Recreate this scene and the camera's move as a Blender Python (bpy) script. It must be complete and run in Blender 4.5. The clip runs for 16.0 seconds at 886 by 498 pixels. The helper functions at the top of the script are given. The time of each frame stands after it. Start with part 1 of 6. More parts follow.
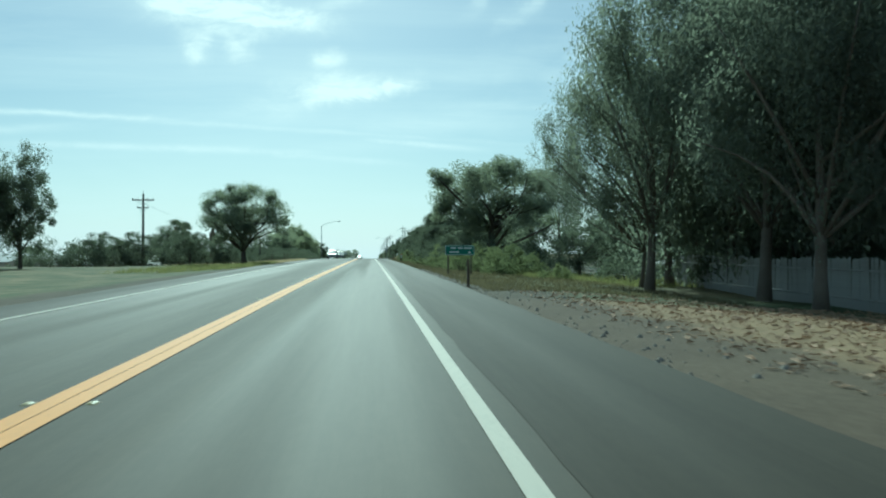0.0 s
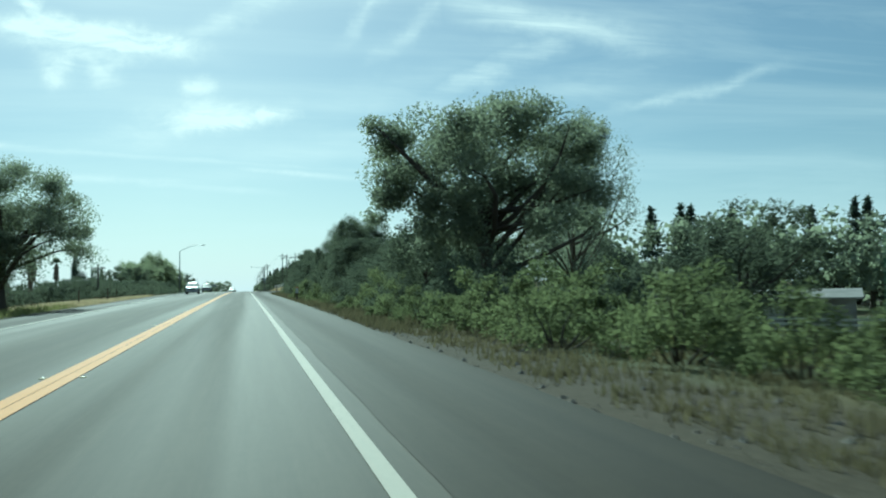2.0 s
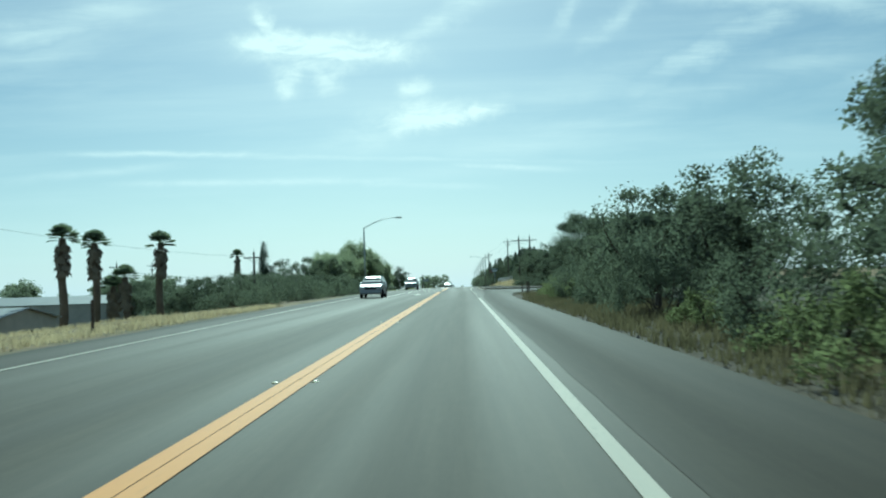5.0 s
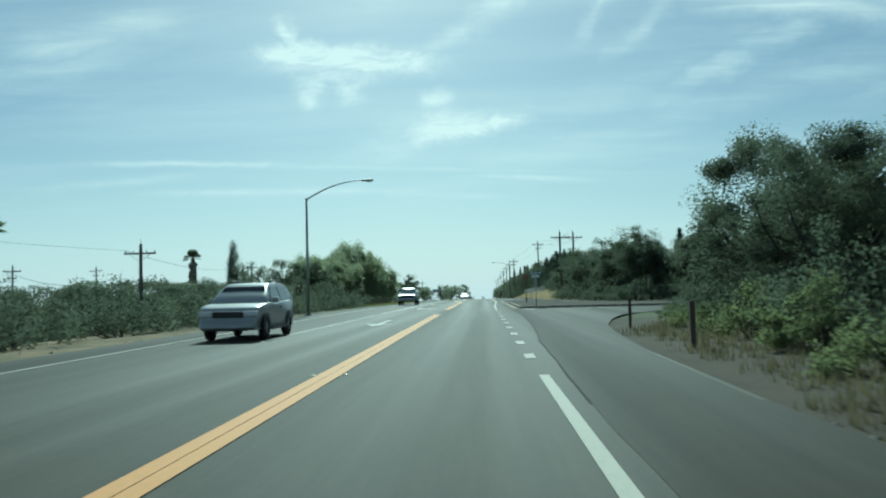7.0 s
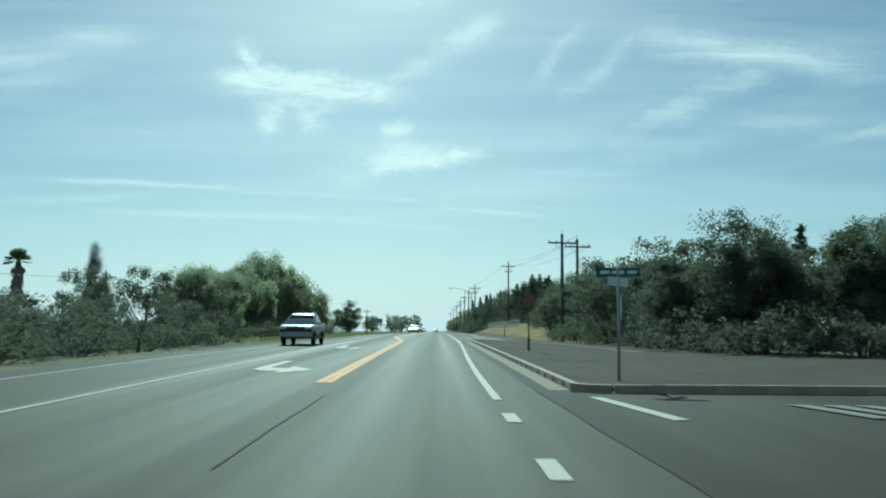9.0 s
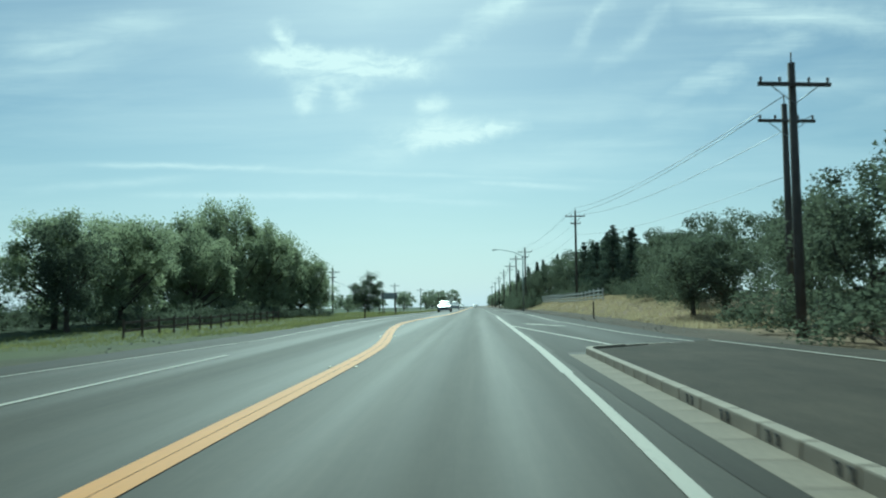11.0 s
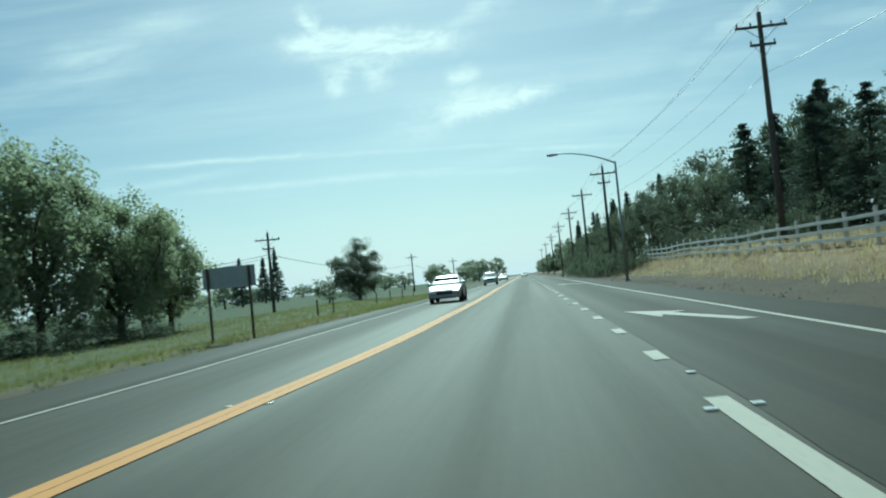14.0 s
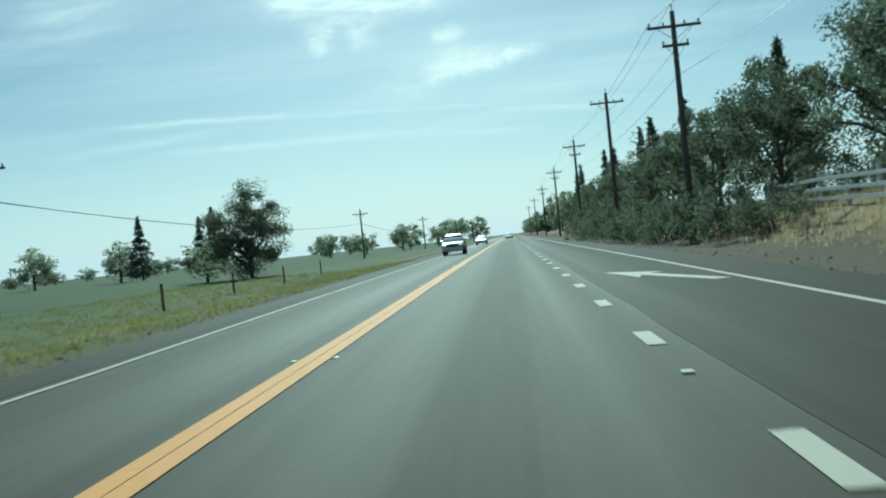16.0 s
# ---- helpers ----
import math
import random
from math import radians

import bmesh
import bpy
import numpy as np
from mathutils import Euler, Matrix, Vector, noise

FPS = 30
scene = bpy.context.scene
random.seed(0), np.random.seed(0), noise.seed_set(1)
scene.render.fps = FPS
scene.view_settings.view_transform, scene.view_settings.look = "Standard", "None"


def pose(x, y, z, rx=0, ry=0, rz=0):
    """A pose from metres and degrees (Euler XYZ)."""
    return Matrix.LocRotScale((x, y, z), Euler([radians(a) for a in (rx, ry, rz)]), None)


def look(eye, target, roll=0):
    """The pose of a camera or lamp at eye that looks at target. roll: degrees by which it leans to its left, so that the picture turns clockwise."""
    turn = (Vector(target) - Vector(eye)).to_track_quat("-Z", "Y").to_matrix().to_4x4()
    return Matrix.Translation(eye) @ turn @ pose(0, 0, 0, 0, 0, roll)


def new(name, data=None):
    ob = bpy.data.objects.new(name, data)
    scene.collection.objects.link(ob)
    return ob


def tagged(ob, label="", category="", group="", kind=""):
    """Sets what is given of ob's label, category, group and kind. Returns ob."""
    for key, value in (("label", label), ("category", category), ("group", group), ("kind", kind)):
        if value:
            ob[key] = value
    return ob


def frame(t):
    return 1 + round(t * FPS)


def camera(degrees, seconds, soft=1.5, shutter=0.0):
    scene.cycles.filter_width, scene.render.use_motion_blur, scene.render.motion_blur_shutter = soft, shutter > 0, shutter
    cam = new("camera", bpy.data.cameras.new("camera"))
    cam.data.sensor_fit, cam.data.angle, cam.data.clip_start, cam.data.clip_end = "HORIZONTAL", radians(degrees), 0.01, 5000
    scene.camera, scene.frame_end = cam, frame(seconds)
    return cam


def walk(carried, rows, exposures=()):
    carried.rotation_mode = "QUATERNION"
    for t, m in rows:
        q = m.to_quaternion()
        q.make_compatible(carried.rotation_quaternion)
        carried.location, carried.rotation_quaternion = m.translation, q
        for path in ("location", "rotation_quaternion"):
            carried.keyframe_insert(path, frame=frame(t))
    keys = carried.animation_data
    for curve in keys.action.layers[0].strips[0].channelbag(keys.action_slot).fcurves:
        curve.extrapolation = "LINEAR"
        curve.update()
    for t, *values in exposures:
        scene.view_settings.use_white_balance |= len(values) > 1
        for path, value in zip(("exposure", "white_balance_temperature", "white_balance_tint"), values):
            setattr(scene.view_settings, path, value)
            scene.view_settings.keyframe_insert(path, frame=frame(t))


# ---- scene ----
cam = camera(55.5, 16.0, soft=2.05, shutter=0.18)

# ground rises gently along the road and levels out at RISE_END
RISE, RISE_END, EYE = 0.019, 380.0, 1.30


def grade(y):
    q = min(max(y, 0.0), RISE_END)
    return RISE * q - RISE / (2 * RISE_END) * q * q + RISE * min(y, 0.0)


# seconds, x, y, yaw, pitch, roll
PATH = [
    (0.0, 2.574, 0.0, -4.95, 1.08, -0.01), (0.5, 2.599, 9.73, -7.06, 1.26, 0.77), (1.0, 2.623, 19.38, -8.75, 1.47, 0.56),
    (1.5, 2.59, 28.92, -10.83, 1.91, -0.21), (2.0, 2.55, 38.61, -13.32, 2.96, -1.1), (2.5, 2.50, 48.29, -10.7, 2.4, 0.65),
    (3.0, 2.46, 58.03, -5.64, 1.32, -1.24), (3.5, 2.495, 68.06, -2.94, 1.91, -2.26), (4.0, 2.43, 78.28, -0.67, 2.84, -0.63),
    (4.5, 2.365, 88.58, 0.54, 2.7, -1.42), (7.0, 2.589, 140.5, 2.63, 3.5, -1.51), (7.5, 2.549, 150.86, 1.11, 3.56, -0.55),
    (8.0, 2.514, 161.14, -0.72, 3.82, -0.08), (8.5, 2.451, 171.61, -1.31, 5.29, -0.42), (9.0, 2.388, 182.24, -0.47, 5.59, 0.45),
    (9.5, 2.316, 192.95, 0.28, 4.38, 0.46), (12.0, 2.605, 246.53, 3.05, 3.9, -1.37), (12.5, 2.598, 257.26, 3.15, 4.25, -1.72),
    (13.0, 2.588, 268.17, 3.46, 2.58, -1.62), (13.5, 2.6, 279.37, 5.45, 2.29, -4.96), (14.0, 2.687, 290.57, 5.33, 2.2, -5.62),
    (14.5, 2.774, 301.58, 4.46, 1.8, -6.34), (15.0, 2.734, 312.48, 4.46, 2.02, -7.58), (15.5, 2.807, 323.43, 4.48, 0.81, -7.95),
    (16.0, 2.734, 334.48, 4.59, -0.56, -5.85)]
walk(cam, [(t, pose(x, y, grade(y) + EYE, 90 + p, 0, w) @ pose(0, 0, 0, 0, 0, r)) for t, x, y, w, p, r in PATH],
     exposures=[(0.0, 0.05, 5100, -27), (4.5, 0.03, 5100, -27), (7.0, -0.15, 5080, -27), (9.5, -0.12, 5070, -27), (12.0, -0.12, 5070, -27), (13.0, -0.06, 5085, -27), (16.0, -0.05, 5100, -27)])

# ---------------------------------------------------------------- light
SUN_AZ, SUN_EL = -6.0, 36.0          # degrees to the right of the road ahead, and above the horizon
world = bpy.data.worlds.new("sky")
scene.world = world
world.use_nodes = True
wn, wl = world.node_tree.nodes, world.node_tree.links
wn.clear()


def wnode(kind, **inputs):
    n = wn.new(kind)
    for k, v in inputs.items():
        n.inputs[k].default_value = v
    return n


def wmath(op, a, b=None, clamp=False):
    n = wn.new("ShaderNodeMath")
    n.operation, n.use_clamp = op, clamp
    for i, s in enumerate((a, b)):
        if s is None:
            continue
        if isinstance(s, (int, float)):
            n.inputs[i].default_value = s
        else:
            wl.new(s, n.inputs[i])
    return n.outputs[0]


sky = wn.new("ShaderNodeTexSky")
sky.sky_type, sky.sun_disc = "NISHITA", False
sky.sun_elevation, sky.sun_rotation = radians(SUN_EL), radians(SUN_AZ)
sky.air_density, sky.dust_density, sky.ozone_density = 1.0, 0.8, 1.5
coord = wn.new("ShaderNodeTexCoord")
axes = wn.new("ShaderNodeSeparateXYZ")
wl.new(coord.outputs["Generated"], axes.inputs[0])
dx, dy, dz = axes.outputs
ahead = wmath("MAXIMUM", dy, 0.05)
U, V = wmath("DIVIDE", dx, ahead), wmath("DIVIDE", dz, ahead)
warp = wnode("ShaderNodeTexNoise", Scale=16.0, Detail=6.0, Roughness=0.62)
wl.new(coord.outputs["Generated"], warp.inputs["Vector"])
shift = wn.new("ShaderNodeSeparateColor")
wl.new(warp.outputs["Color"], shift.inputs[0])
uv = wn.new("ShaderNodeCombineXYZ")
wl.new(U, uv.inputs[0]), wl.new(V, uv.inputs[1])


def streaks(turn, sx, sy, scale, detail, rough, low, high, distort=0.6, seed=0.0):
    """Wispy noise, drawn out along one way; 0 to 1."""
    m = wn.new("ShaderNodeMapping")
    m.inputs["Rotation"].default_value = (0, 0, radians(turn))
    m.inputs["Scale"].default_value = (sx, sy, 1)
    m.inputs["Location"].default_value = (seed, seed * 0.7, seed)
    wl.new(uv.outputs[0], m.inputs[0])
    n = wnode("ShaderNodeTexNoise", Scale=scale, Detail=detail, Roughness=rough, Distortion=distort)
    wl.new(m.outputs[0], n.inputs["Vector"])
    r = wnode("ShaderNodeMapRange")
    for i, v in ((1, low), (2, high), (3, 0.0), (4, 1.0)):
        r.inputs[i].default_value = v
    wl.new(n.outputs["Fac"], r.inputs[0])
    return r.outputs[0]


def wisp_patch(u0, v0, u1, v1, half, bend=True):
    """A soft drawn-out patch of cloud from one place in the sky to another, 1 along its middle."""
    length = math.hypot(u1 - u0, v1 - v0)
    c, n = (u1 - u0) / length, (v1 - v0) / length
    a, b = wmath("SUBTRACT", bentU if bend else U, (u0 + u1) / 2), wmath("SUBTRACT", bentV if bend else softV, (v0 + v1) / 2)
    p = wmath("MULTIPLY", wmath("ADD", wmath("MULTIPLY", a, c), wmath("MULTIPLY", b, n)), 1.45 / length)
    q = wmath("DIVIDE", wmath("SUBTRACT", wmath("MULTIPLY", b, c), wmath("MULTIPLY", a, n)), half)
    p2 = wmath("MULTIPLY", p, p)
    d = wmath("ADD", wmath("MULTIPLY", p2, p2), wmath("MULTIPLY", q, q))
    return wmath("POWER", 0.36, d)


bentU = wmath("ADD", U, wmath("MULTIPLY", wmath("SUBTRACT", shift.outputs[0], 0.5), 0.06))
bentV = wmath("ADD", V, wmath("MULTIPLY", wmath("SUBTRACT", shift.outputs[1], 0.5), 0.042))
softV = wmath("ADD", V, wmath("MULTIPLY", wmath("SUBTRACT", shift.outputs[1], 0.5), 0.008))
veil = streaks(-33, 0.6, 5.0, 3.0, 6, 0.62, 0.45, 0.82)
veil = wmath("ADD", wmath("MULTIPLY", veil, 0.24), 0.07)
bands = streaks(3, 0.7, 14.0, 2.2, 4, 0.5, 0.5, 0.78, 0.2, 3.0)
bands = wmath("MULTIPLY", bands, 0.14)
flat_wisp = streaks(-6, 1.0, 2.4, 14.0, 8, 0.66, 0.30, 0.66, 1.4, 1.3)
slant_wisp = streaks(-33, 0.5, 4.0, 9.0, 8, 0.64, 0.34, 0.70, 0.8, 2.1)
# each: from, to, half width, thickness
TUFTS = [(-0.232, 0.338, -0.226, 0.300, 0.009, 0.85), (-0.252, 0.303, -0.185, 0.299, 0.013, 1.3), (-0.195, 0.308, -0.120, 0.303, 0.010, 1.2),
         (-0.225, 0.293, -0.075, 0.288, 0.014, 1.2), (-0.110, 0.296, -0.066, 0.291, 0.010, 1.1), (-0.196, 0.284, -0.200, 0.244, 0.011, 0.75),
         (-0.178, 0.282, -0.148, 0.246, 0.013, 0.7), (-0.120, 0.286, -0.152, 0.254, 0.011, 0.6), (-0.205, 0.274, -0.125, 0.276, 0.016, 0.7),
         (-0.066, 0.240, -0.034, 0.243, 0.011, 0.6), (-0.066, 0.200, 0.032, 0.214, 0.011, 1.3), (-0.055, 0.216, 0.006, 0.220, 0.013, 0.7),
         (-0.125, 0.186, -0.030, 0.216, 0.020, 0.32)]
LINES = [(-0.430, 0.176, -0.262, 0.170, 0.0032, 0.5), (-0.280, 0.169, 0.090, 0.150, 0.003, 0.22), (-0.350, 0.138, -0.095, 0.133, 0.004, 0.36),
         (-0.110, 0.131, 0.010, 0.122, 0.004, 0.26), (0.015, 0.147, 0.108, 0.140, 0.0034, 0.42), (-0.52, 0.150, -0.36, 0.158, 0.005, 0.2)]
SLANTS = [(-0.075, 0.286, 0.045, 0.362, 0.011, 0.42), (0.005, 0.342, 0.060, 0.376, 0.012, 0.6), (0.122, 0.310, 0.168, 0.360, 0.008, 0.34),
          (0.165, 0.292, 0.235, 0.350, 0.010, 0.3), (0.255, 0.252, 0.415, 0.328, 0.014, 0.5), (0.300, 0.352, 0.500, 0.326, 0.018, 0.55),
          (0.0, 0.149, 0.440, 0.264, 0.020, 0.2), (0.100, 0.220, 0.350, 0.312, 0.020, 0.16), (0.500, 0.242, 0.690, 0.290, 0.008, 0.34),
          (-0.560, 0.326, -0.400, 0.350, 0.020, 0.36), (-0.62, 0.285, -0.44, 0.312, 0.018, 0.2), (-0.1, 0.39, 0.2, 0.5, 0.03, 0.4)]
cloud = None
for group, grain, floor in ((TUFTS, flat_wisp, 0.22), (LINES, flat_wisp, 0.4), (SLANTS, slant_wisp, 0.25)):
    for u0, v0, u1, v1, half, gain in group:
        one = wmath("MULTIPLY", wisp_patch(u0, v0, u1, v1, half, group is not LINES), wmath("MULTIPLY", wmath("ADD", grain, floor), gain))
        cloud = one if cloud is None else wmath("MAXIMUM", cloud, one)
cloud = wmath("ADD", cloud, wmath("ADD", veil, bands))
cloud = wmath("MULTIPLY", cloud, 1.0, True)
paint = wn.new("ShaderNodeMix")
paint.data_type = "RGBA"
wl.new(cloud, paint.inputs[0])
wl.new(sky.outputs[0], paint.inputs[6])
paint.inputs[7].default_value = (15.2, 14.5, 14.1, 1)
low = wmath("SUBTRACT", 1.0, wmath("MULTIPLY", wmath("MAXIMUM", dz, 0.0), 4.5), True)
low = wmath("MULTIPLY", wmath("POWER", low, 1.8), 0.8)
haze = wn.new("ShaderNodeMix")
haze.data_type = "RGBA"
wl.new(low, haze.inputs[0])
wl.new(paint.outputs[2], haze.inputs[6])
haze.inputs[7].default_value = (12.0, 12.4, 14.0, 1)
back = wnode("ShaderNodeBackground", Strength=0.066)
wl.new(haze.outputs[2], back.inputs[0])
wout = wn.new("ShaderNodeOutputWorld")
wl.new(back.outputs[0], wout.inputs[0])

sun = new("sun", bpy.data.lights.new("sun", "SUN"))
sun.data.energy, sun.data.angle, sun.data.color = 4.4, radians(0.6), (1.0, 0.95, 0.86)
sun.matrix_world = look((0, 0, 60), (-math.sin(radians(SUN_AZ)) * math.cos(radians(SUN_EL)),
                                     -math.cos(radians(SUN_AZ)) * math.cos(radians(SUN_EL)), 60 - math.sin(radians(SUN_EL))))

# ---------------------------------------------------------------- materials


class Mat:
    """Small builder for procedural node materials."""

    def __init__(self, name, rough=0.8, metal=0.0, spec=0.5):
        self.m = bpy.data.materials.new(name)
        self.m.use_nodes = True
        self.n, self.l = self.m.node_tree.nodes, self.m.node_tree.links
        self.b = self.n["Principled BSDF"]
        self.b.inputs["Roughness"].default_value = rough
        self.b.inputs["Metallic"].default_value = metal
        self.b.inputs["Specular IOR Level"].default_value = spec
        self.pos = self.n.new("ShaderNodeNewGeometry")

    def noise(self, scale, detail=4, rough=0.55, stretch=(1, 1, 1), local=False):
        m = self.n.new("ShaderNodeMapping")
        m.inputs["Scale"].default_value = stretch
        if local:
            c = self.n.new("ShaderNodeTexCoord")
            self.l.new(c.outputs["Object"], m.inputs[0])
        else:
            self.l.new(self.pos.outputs["Position"], m.inputs[0])
        t = self.n.new("ShaderNodeTexNoise")
        t.inputs["Scale"].default_value, t.inputs["Detail"].default_value, t.inputs["Roughness"].default_value = scale, detail, rough
        self.l.new(m.outputs[0], t.inputs["Vector"])
        return t.outputs["Fac"]

    def ramp(self, fac, *stops):
        r = self.n.new("ShaderNodeValToRGB")
        while len(r.color_ramp.elements) < len(stops):
            r.color_ramp.elements.new(0.5)
        for e, (p, c) in zip(r.color_ramp.elements, stops):
            e.position = p
            e.color = (*c, 1) if isinstance(c, tuple) else (c, c, c, 1)
        self.l.new(fac, r.inputs[0])
        return r.outputs[0]

    def mix(self, fac, a, b, blend="MIX"):
        x = self.n.new("ShaderNodeMix")
        x.data_type, x.blend_type = "RGBA", blend
        for i, s in ((0, fac), (6, a), (7, b)):
            if isinstance(s, tuple):
                x.inputs[i].default_value = (*s, 1)
            elif isinstance(s, (int, float)):
                x.inputs[i].default_value = s
            else:
                self.l.new(s, x.inputs[i])
        return x.outputs[2]

    def math(self, op, a, b=0.0, clamp=False):
        x = self.n.new("ShaderNodeMath")
        x.operation, x.use_clamp = op, clamp
        for i, s in ((0, a), (1, b)):
            if isinstance(s, (int, float)):
                x.inputs[i].default_value = s
            else:
                self.l.new(s, x.inputs[i])
        return x.outputs[0]

    def color(self, c):
        if isinstance(c, tuple):
            self.b.inputs["Base Color"].default_value = (*c, 1)
        else:
            self.l.new(c, self.b.inputs["Base Color"])
        return self

    def rough(self, s):
        self.l.new(s, self.b.inputs["Roughness"])
        return self

    def bump(self, h, strength=0.3, distance=0.02):
        b = self.n.new("ShaderNodeBump")
        b.inputs["Strength"].default_value, b.inputs["Distance"].default_value = strength, distance
        self.l.new(h, b.inputs["Height"])
        self.l.new(b.outputs[0], self.b.inputs["Normal"])
        return self

    def island(self):
        return self.pos.outputs["Random Per Island"]


def plain(name, c, rough=0.6, metal=0.0, spread=0.25, scale=6.0, bump=0.15):
    """A painted, cast or weathered surface with grain at two scales."""
    k = Mat(name, rough, metal)
    big, fine = k.noise(scale * 0.25, 3, local=True), k.noise(scale * 8, 5, 0.65, local=True)
    lo, hi = tuple(v * (1 - spread) for v in c), tuple(min(v * (1 + spread * 0.6), 1) for v in c)
    k.color(k.mix(0.35, k.ramp(big, (0.3, lo), (0.7, hi)), k.ramp(fine, (0.3, lo), (0.7, hi))))
    k.bump(fine, bump, 0.004)
    return k.m


def foliage(name, dark, light, rough=0.5, through_light=0.3):
    k = Mat(name, rough + 0.3, spec=0.06)
    big = k.noise(0.35, 3)
    tone = k.mix(0.62, k.ramp(k.island(), (0.0, dark), (1.0, light)), k.ramp(big, (0.35, dark), (0.65, light)))
    k.color(tone)
    t = k.n.new("ShaderNodeBsdfTranslucent")
    bright = k.mix(1.0, tone, (1.7, 1.75, 1.5), "MULTIPLY")
    k.l.new(bright, t.inputs[0])
    x = k.n.new("ShaderNodeMixShader")
    x.inputs[0].default_value = min(through_light + 0.12, 0.66)
    k.l.new(k.b.outputs[0], x.inputs[1])
    k.l.new(t.outputs[0], x.inputs[2])
    k.l.new(x.outputs[0], k.n["Material Output"].inputs[0])
    return k.m


def asphalt_mat(name="asphalt", tone=1.0):
    """Old grey asphalt: fine stone grain, long faint wheel paths, patched and oil-darkened."""
    k = Mat(name, 0.8, spec=0.24 if tone == 1.0 else 0.2)
    big, mid, fine = k.noise(0.10, 4), k.noise(1.6, 5, 0.6, (1.0, 0.06, 1)), k.noise(60, 3, 0.7)
    tracks, grit = k.noise(0.62, 2, 0.5, (1.0, 0.006, 1)), k.noise(7, 4, 0.65)
    c = k.mix(0.5, k.ramp(big, (0.3, (0.050, 0.045, 0.036)), (0.7, (0.066, 0.060, 0.049))),
              k.ramp(mid, (0.3, (0.046, 0.042, 0.034)), (0.75, (0.070, 0.064, 0.053))))
    c = k.mix(0.4, c, k.ramp(tracks, (0.38, (0.036, 0.033, 0.027)), (0.62, (0.082, 0.075, 0.062))))
    c = k.mix(0.25, c, k.ramp(grit, (0.35, (0.035, 0.032, 0.027)), (0.7, (0.085, 0.078, 0.065))))
    c = k.mix(0.3, c, k.ramp(fine, (0.35, (0.035, 0.032, 0.027)), (0.7, (0.10, 0.093, 0.078))))
    sep = k.n.new("ShaderNodeSeparateXYZ")
    k.l.new(k.pos.outputs["Position"], sep.inputs[0])
    # rubber-darkened wheel paths, 1.7 m apart in each lane
    path = k.math("SINE", k.math("MULTIPLY", k.math("ADD", sep.outputs[0], 0.45), 2 * math.pi / 1.72))
    c = k.mix(k.math("MULTIPLY", k.ramp(k.math("ADD", k.math("MULTIPLY", path, 0.5), 0.5), (0.5, 0.0), (0.95, 1.0)), k.ramp(big, (0.35, 0.12), (0.65, 0.42))), c, (0.036, 0.033, 0.028))
    if tone != 1.0:
        c = k.mix(1.0, c, (tone, tone * 0.98, tone * 0.95), "MULTIPLY")
    streak = k.noise(3.2, 5, 0.7, (1.0, 0.03, 1))
    c = k.mix(0.55, c, k.mix(1.0, c, k.ramp(streak, (0.3, (0.6, 0.59, 0.58)), (0.72, (1.45, 1.43, 1.38))), "MULTIPLY"))
    c = k.mix(1.0, c, (0.87, 0.82, 0.69), "MULTIPLY")
    k.color(c).rough(k.ramp(tracks, (0.38, 0.80 if tone == 1.0 else 0.84), (0.62, 0.70 if tone == 1.0 else 0.75))).bump(fine, 0.4, 0.004)
    return k.m


def paint_mat(name, c, worn):
    k = Mat(name, 0.75, spec=0.3)
    fine, big = k.noise(18, 6, 0.7), k.noise(0.8, 4)
    wear = k.math("MULTIPLY", k.ramp(fine, (0.52, 0.0), (0.72, 1.0)), k.ramp(big, (0.35, 0.25), (0.65, 1.0)))
    tone = k.mix(0.3, c, k.ramp(big, (0.3, tuple(v * 0.8 for v in c)), (0.7, c)))
    k.color(k.mix(k.math("MULTIPLY", wear, worn), tone, (0.10, 0.10, 0.095))).bump(fine, 0.2, 0.003)
    return k.m


